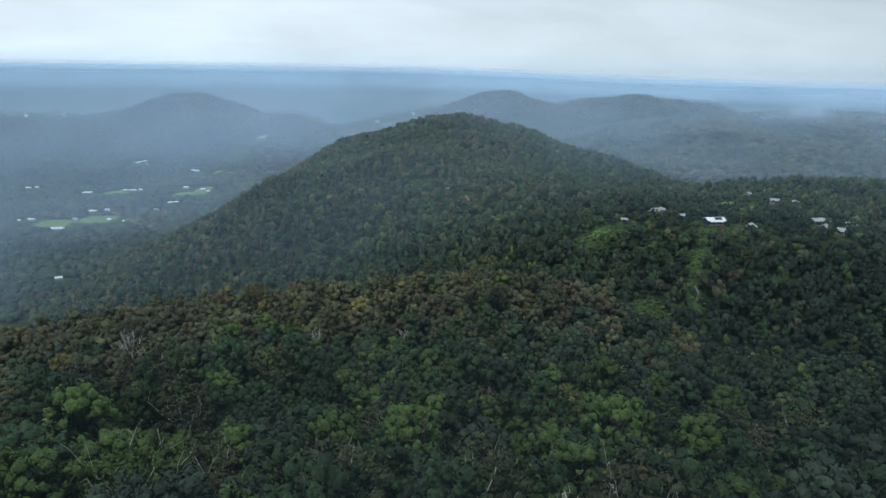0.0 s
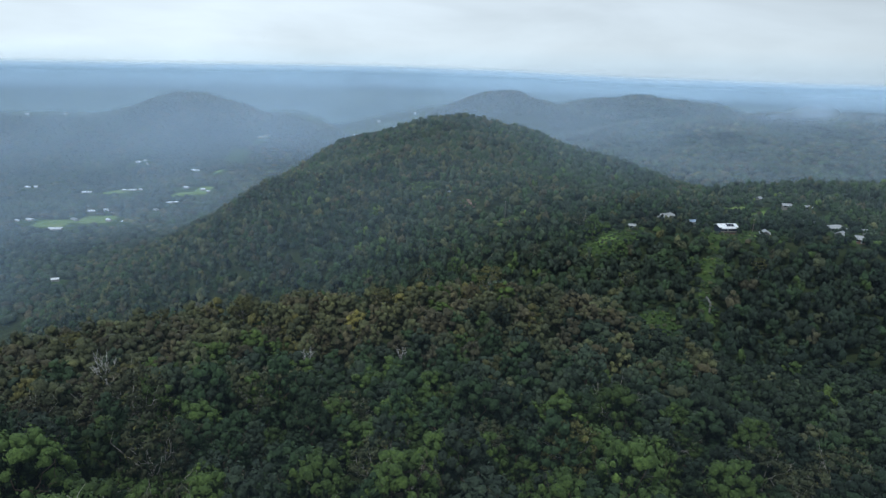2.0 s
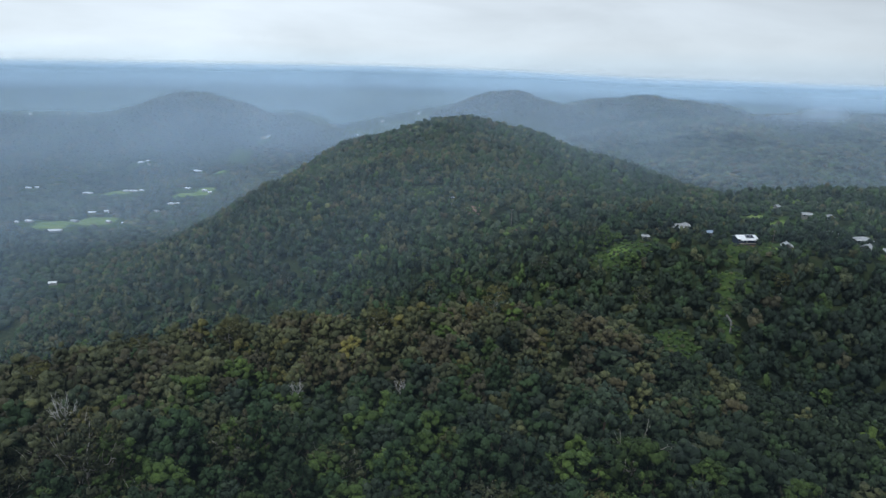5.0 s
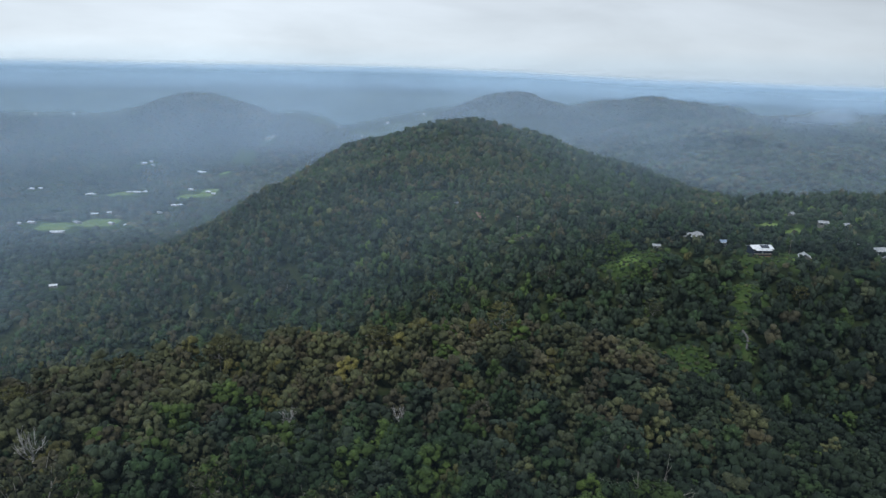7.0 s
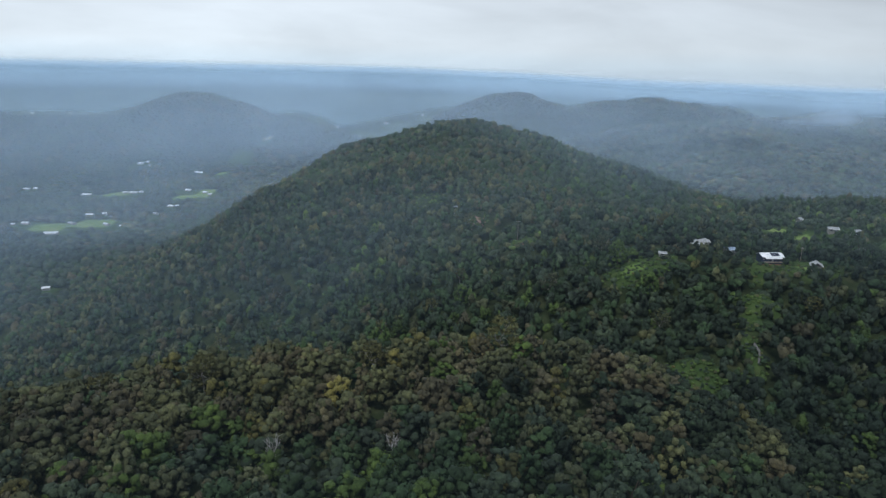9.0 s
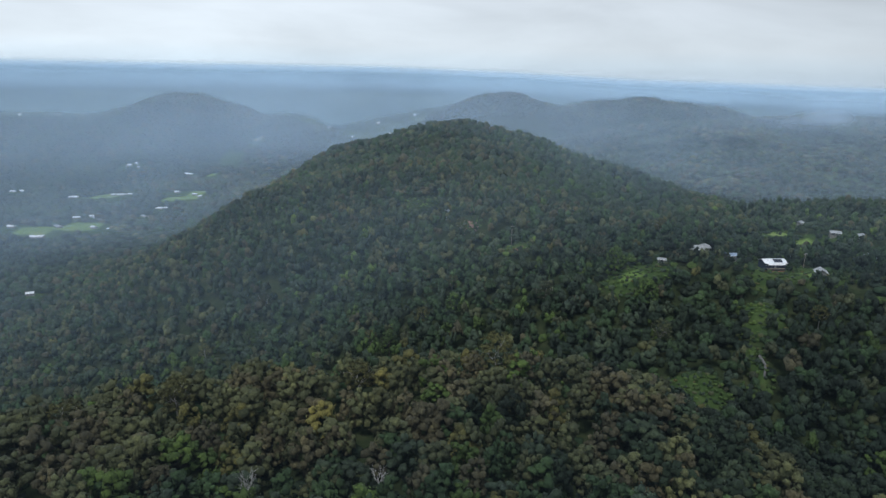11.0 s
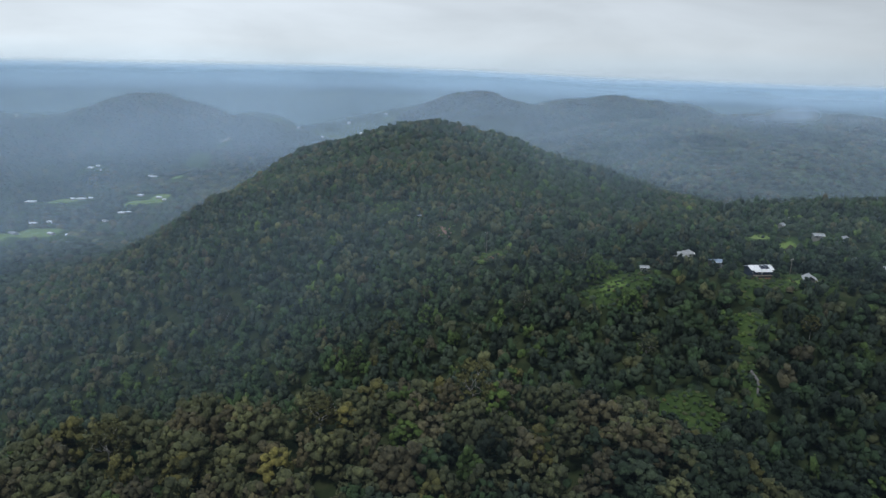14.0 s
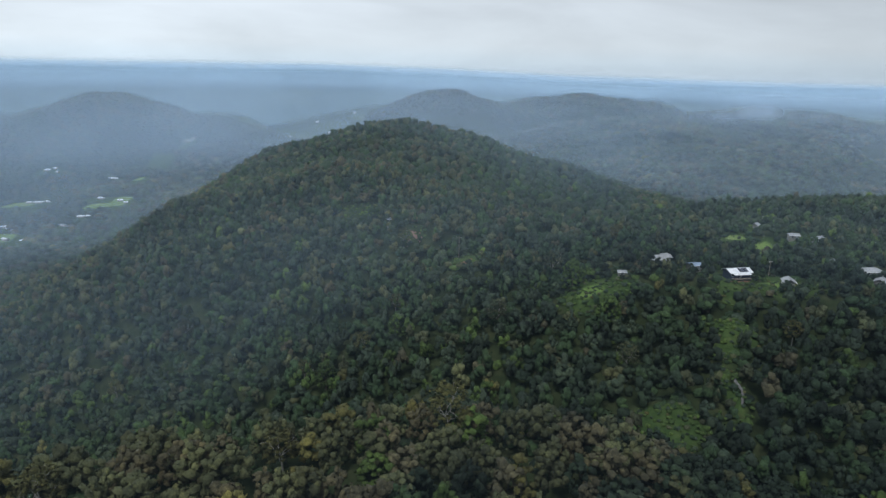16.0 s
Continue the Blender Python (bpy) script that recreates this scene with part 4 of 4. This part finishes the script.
def window(parent, x, y, z, w, h, face):
    """face: -1 the south wall, +1 the north wall."""
    f = part("window", boxes((x - w / 2 - 0.06, x + w / 2 + 0.06, y - 0.05, y + 0.05, z - 0.06, z), (x - w / 2 - 0.06, x + w / 2 + 0.06, y - 0.05, y + 0.05, z + h, z + h + 0.06),
             (x - w / 2 - 0.06, x - w / 2, y - 0.05, y + 0.05, z, z + h), (x + w / 2, x + w / 2 + 0.06, y - 0.05, y + 0.05, z, z + h)), TRIM_WHITE, parent, "white window frame")
    part("pane", boxes((x - w / 2, x + w / 2, y + face * 0.012, y + face * 0.03, z, z + h)), GLASS, f, "dark window glass")


def house(label, x, y, turn, w, d, wall_h, rise, style, wall, roof, windows=3, door=True, veranda=0.0, solar=0, lift=0.0, name="house", category="house"):
    """A house with walls, roof, windows, door and, where it has one, a veranda or a solar array. Its front looks south."""
    home = tagged(new(name), label, category)
    home.matrix_basis = pose(x, y, ground_at(x, y) + lift, 0, 0, turn)
    t = 0.2
    for a in ((-w / 2, w / 2, -d / 2, -d / 2 + t), (-w / 2, w / 2, d / 2 - t, d / 2), (-w / 2, -w / 2 + t, -d / 2 + t, d / 2 - t), (w / 2 - t, w / 2, -d / 2 + t, d / 2 - t)):
        part("wall", boxes((*a, -2.5 - lift, wall_h)), wall, home)
    o, th = 0.6, 0.16
    bm = bmesh.new()
    W, D = w / 2 + o, d / 2 + o
    low, top = wall_h - 0.05, wall_h + rise
    if style == "gable":
        slab(bm, [(-W, -D, low), (W, -D, low), (W, 0, top), (-W, 0, top)], th)
        slab(bm, [(-W, 0, top), (W, 0, top), (W, D, low), (-W, D, low)], th)
    elif style == "skillion":
        slab(bm, [(-W, -D, low), (W, -D, low), (W, D, top), (-W, D, top)], th)
    else:
        r = max(W - D, 0.3)
        slab(bm, [(-W, -D, low), (W, -D, low), (r, 0, top), (-r, 0, top)], th)
        slab(bm, [(-r, 0, top), (r, 0, top), (W, D, low), (-W, D, low)], th)
        slab(bm, [(-W, D, low), (-W, -D, low), (-r, 0, top)], th)
        slab(bm, [(W, -D, low), (W, D, low), (r, 0, top)], th)
    bmesh.ops.recalc_face_normals(bm, faces=bm.faces)
    cover = part("roof", bm, roof, home)
    if style == "gable":
        part("ridge_cap", boxes((-W, W, -0.16, 0.16, top - 0.05, top + 0.06)), roof, cover)
        for side in (-1, 1):
            g = bmesh.new()
            gx = side * (w / 2 - t / 2)
            slab(g, [(gx - t / 2, -d / 2, wall_h), (gx + t / 2, -d / 2, wall_h), (gx + t / 2, 0, top - th - 0.03), (gx - t / 2, 0, top - th - 0.03)], 0.02)
            slab(g, [(gx - t / 2, 0, top - th - 0.03), (gx + t / 2, 0, top - th - 0.03), (gx + t / 2, d / 2, wall_h), (gx - t / 2, d / 2, wall_h)], 0.02)
            part("gable_end", g, wall, home)
    part("gutter", boxes((-W, W, -D - 0.12, -D, low - 0.14, low)), TRIM_WHITE, cover, "white gutter")
    for n in range(windows):
        wx = -w / 2 + w * (n + 0.5) / windows
        if door and n == windows // 2:
            dr = part("door", boxes((wx - 0.45, wx + 0.45, -d / 2 - 0.06, -d / 2 - 0.003, 0, 2.05)), DOOR_GREY, home, "grey entrance door")
            part("handle", boxes((wx + 0.32, wx + 0.38, -d / 2 - 0.11, -d / 2 - 0.06, 0.95, 1.08)), METAL_GREY, dr)
        else:
            window(home, wx, -d / 2, 0.9, min(1.6, w / windows * 0.55), 1.2, -1)
        window(home, wx, d / 2, 0.9, min(1.4, w / windows * 0.5), 1.2, 1)
    if veranda:
        v0 = -d / 2 - veranda
        bm = bmesh.new()
        slab(bm, [(-W * 0.75, v0, low - 0.55), (W * 0.75, v0, low - 0.55), (W * 0.75, -d / 2 - o * 0.2, low - 0.12), (-W * 0.75, -d / 2 - o * 0.2, low - 0.12)], 0.1)
        bmesh.ops.recalc_face_normals(bm, faces=bm.faces)
        part("veranda_roof", bm, roof, home)
        part("deck", boxes((-W * 0.75, W * 0.75, v0, -d / 2 - 0.01, -0.35, -0.05)), TIMBER, home)
        for n in range(5):
            px = -W * 0.73 + W * 1.46 * n / 4
            part("veranda_post", boxes((px - 0.08, px + 0.08, v0 + 0.1, v0 + 0.26, -2.5, low - 0.6)), wall, home)
    if solar:
        for n in range(solar):
            for k in range(2):
                px = -w * 0.06 + n * 1.15
                s0, s1 = 0.18 + k * 0.37, 0.18 + k * 0.37 + 0.34
                y0, y1 = -D + D * s0, -D + D * s1
                z0, z1 = low + (top - low) * s0 + 0.12, low + (top - low) * s1 + 0.12
                bm = bmesh.new()
                slab(bm, [(px, y0, z0), (px + 1.05, y0, z0), (px + 1.05, y1, z1), (px, y1, z1)], 0.04)
                bmesh.ops.recalc_face_normals(bm, faces=bm.faces)
                part("solar_panel", bm, PANEL, cover, "dark blue solar panel")
    return home


house("navy-walled house with a pale metal roof and solar panels", 171, 379, 4, 10.8, 6.2, 2.5, 1.3, "gable", WALL_NAVY, ROOF_PALE, 5, True, 1.8, 4, 1.5)
house("cream house with a grey hipped tile roof among trees", 139, 395, -8, 7.0, 5.2, 2.4, 1.5, "hip", WALL_CREAM, ROOF_GREY, 3, True, 0.0, 0, 0.6)
house("small wing of the cream house under a grey hip roof", 144, 398, 78, 4.8, 4.0, 2.4, 1.5, "hip", WALL_CREAM, ROOF_GREY, 2, False, 0.0, 0, 0.8)
house("open garage shed with a blue-grey metal roof", 154, 388, 8, 5.6, 4.6, 2.3, 0.7, "gable", WALL_CREAM, ROOF_BLUE, 2, True, 0.0, 0, 1.0, "garage_shed", "shed")
house("white weatherboard house with a white gable roof", 187, 364, 68, 5.0, 4.6, 2.4, 1.6, "gable", WALL_CREAM, ROOF_DULL, 3, True, 0.0, 0, 0.1)
house("small cream garden shed on the grass slope", 117, 385.5, -12, 3.4, 2.4, 2.0, 0.6, "gable", WALL_CREAM, ROOF_DULL, 1, False, 0.0, 0, 0.1, "garden_shed", "shed")
house("house with a broad pale hipped roof", 231, 369, -10, 8.0, 6.0, 2.4, 1.5, "hip", WALL_CREAM, ROOF_DULL, 4, True, 0.0, 0, 0.3)
house("house with a white metal gable roof behind trees", 226, 357, 40, 5.0, 4.2, 2.4, 1.3, "gable", WALL_CREAM, ROOF_DULL, 3, True, 0.0, 0, 0.1)
house("brick house with a pale grey gable roof", 233, 349, -30, 6.0, 4.8, 2.4, 1.4, "gable", WALL_BRICK, ROOF_DULL, 3, True, 0.0, 0, 0.1)
house("small white outbuilding beside the brick house", 244, 361, 10, 3.8, 2.8, 2.0, 0.6, "skillion", WALL_CREAM, ROOF_DULL, 1, False, 0.0, 0, 0.8, "garden_shed", "shed")
house("white-roofed house half hidden by trees", 224, 384, 15, 5.0, 4.0, 2.4, 1.2, "gable", WALL_CREAM, ROOF_DULL, 2, True, 0.0, 0, 0.3)
house("white metal shed on the far lawn", 236, 472, 30, 3.0, 2.4, 2.0, 1.0, "gable", WALL_CREAM, ROOF_DULL, 1, False, 0.0, 0, 0.6, "garden_shed", "shed")
house("low house with a white roof behind the lawns", 240, 441, -14, 5.2, 3.8, 2.2, 0.9, "gable", WALL_CREAM, ROOF_DULL, 2, True, 0.0, 0, 0.6)
house("white-roofed cottage among dark trees", 248, 431, 20, 5.0, 3.6, 2.2, 1.0, "gable", WALL_CREAM, ROOF_DULL, 2, True, 0.0, 0, 0.6)
house("small white hut in the forest on the hill", 7, 540, 12, 2.6, 2.0, 2.0, 0.7, "gable", WALL_CREAM, ROOF_DULL, 1, False, 0.0, 0, 5.0, "garden_shed", "shed")

VALE_ROOFS = [ROOF_WHITE, ROOF_WHITE, ROOF_PALE, ROOF_WHITE, ROOF_PALE, ROOF_GREY]
VALE_HOUSES = [
    (-858, 1297, 14), (-771, 1309, 18), (-772, 1237, 26), (-907, 1605, 22), (-825, 1676, 20), (-652, 1505, 14), (-649, 1421, 12), (-779, 1390, 14), (-733, 1387, 14), (-584, 922, 10),
    (-764, 1975, 18), (-633, 2260, 24), (-698, 1306, 12), (-670, 1312, 10), (-931, 1950, 16), (-697, 1719, 14), (-719, 1618, 12), (-1091, 1657, 14), (-856, 1247, 10), (-692, 1209, 9),
    (-748, 1392, 9), (-842, 1668, 10), (-806, 1682, 11), (-640, 1690, 12), (-618, 1664, 9), (-915, 1962, 10), (-900, 1940, 9), (-780, 1990, 11), (-622, 2275, 12), (-1075, 1668, 9), (-735, 1628, 9), (-700, 1262, 8),
    (-880, 1290, 8), (-640, 1512, 9), (-560, 1560, 10), (-530, 1760, 12), (-980, 1780, 12), (-1010, 1790, 10), (-1240, 1560, 12), (-1180, 1440, 12),
]
pick = random.Random(8)
for hx, hy, hw in VALE_HOUSES:
    roof = pick.choice(VALE_ROOFS)
    word = {"roof_white": "white", "roof_zinc_pale": "pale metal", "roof_grey_tile": "grey"}[roof.name]
    house(f"valley house with a {word} roof beside paddocks", hx, hy, pick.uniform(-35, 35), hw, hw * pick.uniform(0.5, 0.7), 2.8, 1.7, pick.choice(["gable", "hip"]), WALL_CREAM, roof, 2, False, 0.0, 0, 0.6)

FAR_HOUSES = [
    (-1960, 3050, 12), (-1700, 3080, 18), (-1180, 3320, 10), (-980, 3420, 14), (-900, 3150, 10), (-640, 3000, 11), (-560, 3240, 12), (-480, 3120, 9), (-420, 3050, 10),
    (-330, 3380, 16), (-250, 3150, 11), (-720, 3500, 13), (-1400, 3500, 14), (-1600, 3350, 11), (140, 3500, 12), (760, 3900, 24), (820, 3920, 18), (-150, 3600, 13),
    (-860, 3700, 17), (-1900, 3600, 16), (-590, 2960, 9), (-560, 2985, 10), (-505, 2930, 9), (-455, 2990, 9), (-700, 3080, 10), (-1240, 3280, 9), (-1820, 3120, 10),
]
for hx, hy, hw in FAR_HOUSES:
    house("far white farm building on the hazy plain", hx, hy, pick.uniform(-30, 30), hw, hw * 0.5, 4.0, 2.5, "gable", WALL_WHITE, ROOF_WHITE, 2, False, 0.0, 0, 4.0, "farm_building", "building")


def power_pole(x, y, height, turn):
    pole = tagged(new("power_pole"), "weathered timber power pole with a crossarm", "power pole", "power poles")
    pole.matrix_basis = pose(x, y, ground_at(x, y), 0, 0, turn)
    part_arrays("pole", limb_arrays([(0, 0, -1.5), (0, 0, height / 2), (0, 0, height)], 0.14, 0.10, 8), TIMBER, pole)
    arm = part("crossarm", boxes((-1.2, 1.2, -0.07, 0.07, height - 0.75, height - 0.6)), TIMBER, pole)
    for k in (-1.05, -0.45, 0.45, 1.05):
        part_arrays("insulator", limb_arrays([(k, 0, height - 0.6), (k, 0, height - 0.5), (k, 0, height - 0.42)], 0.05, 0.07, 6), TRIM_WHITE, arm, label="white ceramic insulator")


power_pole(189, 382, 8.0, 20)
power_pole(47, 456, 12.5, -10)
power_pole(257, 499, 13.0, 35)


def drape(name, label, category, mat, line, half, up=0.12):
    """A strip of track or bare soil that follows the ground, with a worn uneven edge."""
    r = random.Random(len(label))
    line = [Vector(p) for p in line]
    pts = []
    for a, b in zip(line[:-1], line[1:]):
        n = max(2, int((b - a).length / 1.5))
        pts += [a.lerp(b, k / n) for k in range(n)]
    pts.append(line[-1])
    cols, verts = 5, []
    for i, p in enumerate(pts):
        way = (pts[min(i + 1, len(pts) - 1)] - pts[max(i - 1, 0)]).normalized()
        side = Vector((way.y, -way.x))
        w = half * (0.75 + 0.5 * r.random()) * (0.5 if i in (0, len(pts) - 1) else 1)
        for k in range(cols):
            q = p + side * w * (2 * k / (cols - 1) - 1)
            verts.append((q.x, q.y, ground_at(q.x, q.y) + (up if 0 < k < cols - 1 else -0.1)))
    me = mesh_arrays(name, np.array(verts), sheet(len(pts), cols))
    me.materials.append(mat)
    return tagged(new(name, me), label, category, kind="structure")


drape("road", "narrow grey gravel track through the glade", "track", TRACK, [(132, 300), (134.5, 305), (134.5, 310), (136.5, 316)], 0.6, 0.3)
drape("bare_soil", "strip of bare red soil before the house", "soil", RED_SOIL, [(165, 373.8), (169, 373.6), (175, 374)], 0.7, 0.25)
drape("bare_soil", "patch of bare orange soil on the hill", "soil", RED_SOIL, [(45, 440), (49, 443), (53, 445)], 2.4, 0.6)
drape("bare_soil", "pink scar of a landslip on the hill", "soil", PINK_ROCK, [(27, 486), (25, 490), (23, 495), (22, 500)], 0.9, 0.6)

# boulders on the slip
stone = random.Random(4)
for n in range(16):
    g = np.random.default_rng(300 + n)
    size = stone.uniform(0.3, 0.9)
    px, py = 23 + stone.uniform(-6, 6), 490 + stone.uniform(-12, 10)
    v, f, _ = lumps(g, BALL1, np.zeros((1, 3)), [size], 0.14, 0.7)
    me = mesh_arrays("boulder", v, f, False)
    me.materials.append(PINK_ROCK)
    b = tagged(new("boulder", me), "pale pink boulder on the landslip scar", "rock", "boulders on the slip")
    b.matrix_basis = pose(px, py, ground_at(px, py) + size * 0.35, 0, 0, stone.uniform(0, 360))

# ---------------------------------------------------------------- drifting mist and painted haze
def mist_material(name, colour, back=0.5, uneven=0.45):
    m = bpy.data.materials.new(name)
    m.use_nodes = True
    t = m.node_tree
    t.nodes.clear()
    clear = t.nodes.new("ShaderNodeBsdfTransparent")
    front, through_it = t.nodes.new("ShaderNodeBsdfDiffuse"), t.nodes.new("ShaderNodeBsdfTranslucent")
    for n in (front, through_it):
        n.inputs["Color"].default_value = (*colour, 1)
    drop = t.nodes.new("ShaderNodeMixShader")
    drop.inputs["Fac"].default_value = back
    t.links.new(front.outputs[0], drop.inputs[1])
    t.links.new(through_it.outputs[0], drop.inputs[2])
    thick = t.nodes.new("ShaderNodeAttribute")
    thick.attribute_name = "thickness"
    puff = t.nodes.new("ShaderNodeMapRange")
    for key, value in (("From Min", 0.25), ("From Max", 0.75), ("To Min", 1 - uneven), ("To Max", 1 + uneven)):
        puff.inputs[key].default_value = value
    t.links.new(noise_node(t, 0.006, 4.0, 0.5, squash=(1, 1, 1.7)), puff.inputs["Value"])
    fac = t.nodes.new("ShaderNodeMath")
    fac.operation, fac.use_clamp = "MULTIPLY", True
    t.links.new(thick.outputs["Fac"], fac.inputs[0])
    t.links.new(puff.outputs[0], fac.inputs[1])
    all_of = t.nodes.new("ShaderNodeMixShader")
    t.links.new(fac.outputs[0], all_of.inputs["Fac"])
    t.links.new(clear.outputs[0], all_of.inputs[1])
    t.links.new(drop.outputs[0], all_of.inputs[2])
    o = t.nodes.new("ShaderNodeOutputMaterial")
    t.links.new(all_of.outputs[0], o.inputs["Surface"])
    return m


# the blue of distant haze is put into these sheet colours
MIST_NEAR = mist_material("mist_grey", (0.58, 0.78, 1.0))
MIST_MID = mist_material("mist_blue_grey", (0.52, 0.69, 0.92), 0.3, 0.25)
HAZE_FAR = mist_material("painted_haze_blue", (0.33, 0.485, 0.64), 0.1, 0.1)


def ease(v):
    v = np.clip(v, 0, 1)
    return v * v * (3 - 2 * v)


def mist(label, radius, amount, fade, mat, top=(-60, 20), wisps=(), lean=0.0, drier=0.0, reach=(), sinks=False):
    """A tinted see-through sheet round the valley head that paints mist and haze at one distance, thin at the ground
    and at its top. lean: metres that it slopes away for each metre up.
    """
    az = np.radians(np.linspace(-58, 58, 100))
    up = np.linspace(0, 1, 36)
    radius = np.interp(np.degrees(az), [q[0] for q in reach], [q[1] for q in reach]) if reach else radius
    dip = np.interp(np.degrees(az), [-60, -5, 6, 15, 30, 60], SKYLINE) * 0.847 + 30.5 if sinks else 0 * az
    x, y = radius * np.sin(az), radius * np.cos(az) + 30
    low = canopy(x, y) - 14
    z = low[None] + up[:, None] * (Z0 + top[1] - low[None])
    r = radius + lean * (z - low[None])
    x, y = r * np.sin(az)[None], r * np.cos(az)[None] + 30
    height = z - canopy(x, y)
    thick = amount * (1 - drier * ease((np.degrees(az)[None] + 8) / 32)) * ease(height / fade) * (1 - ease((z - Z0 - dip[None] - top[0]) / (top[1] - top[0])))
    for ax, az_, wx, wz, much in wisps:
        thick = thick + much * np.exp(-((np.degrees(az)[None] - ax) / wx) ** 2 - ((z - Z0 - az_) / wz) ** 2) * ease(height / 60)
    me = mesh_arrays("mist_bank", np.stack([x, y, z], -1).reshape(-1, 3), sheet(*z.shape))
    me.attributes.new("thickness", "FLOAT", "POINT").data.foreach_set("value", thick.astype(np.float32).ravel())
    me.materials.append(mat)
    return tagged(new("mist_bank", me), label, "mist", kind="stuff")


def mist_layer(label, height, amount, mat):
    """A thin level sheet over the tree tops of the spur, added to paint haze, ending softly all round."""
    gx, gy = np.meshgrid(np.linspace(-330, 330, 34), np.linspace(-60, 345, 34))
    z = Z0 + height + 3 * swell(gx, gy, 300, 12)
    thick = amount * ease((330 - np.abs(gx)) / 80) * ease((gy + 40) / 100) * ease((345 - gy) / 110)
    me = mesh_arrays("mist_bank", np.stack([gx, gy, z], -1).reshape(-1, 3), sheet(34, 34))
    me.attributes.new("thickness", "FLOAT", "POINT").data.foreach_set("value", thick.astype(np.float32).ravel())
    me.materials.append(mat)
    return tagged(new("mist_bank", me), label, "mist", kind="stuff")


# added sheet: lifts the darkest greens and tints them blue
mist_layer("thin level haze sheet added over the spur", -36, 0.011, MIST_NEAR)
mist("thin grey mist with painted blue haze between the spur and the hill", 335, 0.105, 80, MIST_NEAR, drier=0.0)
mist("thin grey mist with painted blue haze over the hill's face", 680, 0.21, 85, MIST_NEAR, wisps=((-13, -85, 8, 40, 0.10),), drier=0.15)
mist("drifting mist with painted haze behind the summit and over the valley", 1150, 0.19, 70, MIST_MID, wisps=((-17, -110, 8, 60, 0.08),), lean=0.5, drier=0.1)
mist("blue haze painted on a sheet before the far hills", 1950, 0.25, 100, MIST_MID, wisps=((30.6, -104, 1.4, 20, 0.42), (27.2, -118, 2.2, 16, 0.2), (34.5, -110, 1.6, 14, 0.18)), lean=0.6, drier=0.4)
mist("blue haze painted on a sheet behind the nearer hills", 3640, 0.54, 40, HAZE_FAR, lean=0.3, reach=((-58, 3150), (-9, 3150), (0, 3680), (23, 3680), (29, 3120), (58, 3050)), sinks=True)
mist("blue haze painted on a sheet over the far plain to the skyline", 4050, 0.84, 50, HAZE_FAR, (-24, 24), lean=1.6, sinks=True)
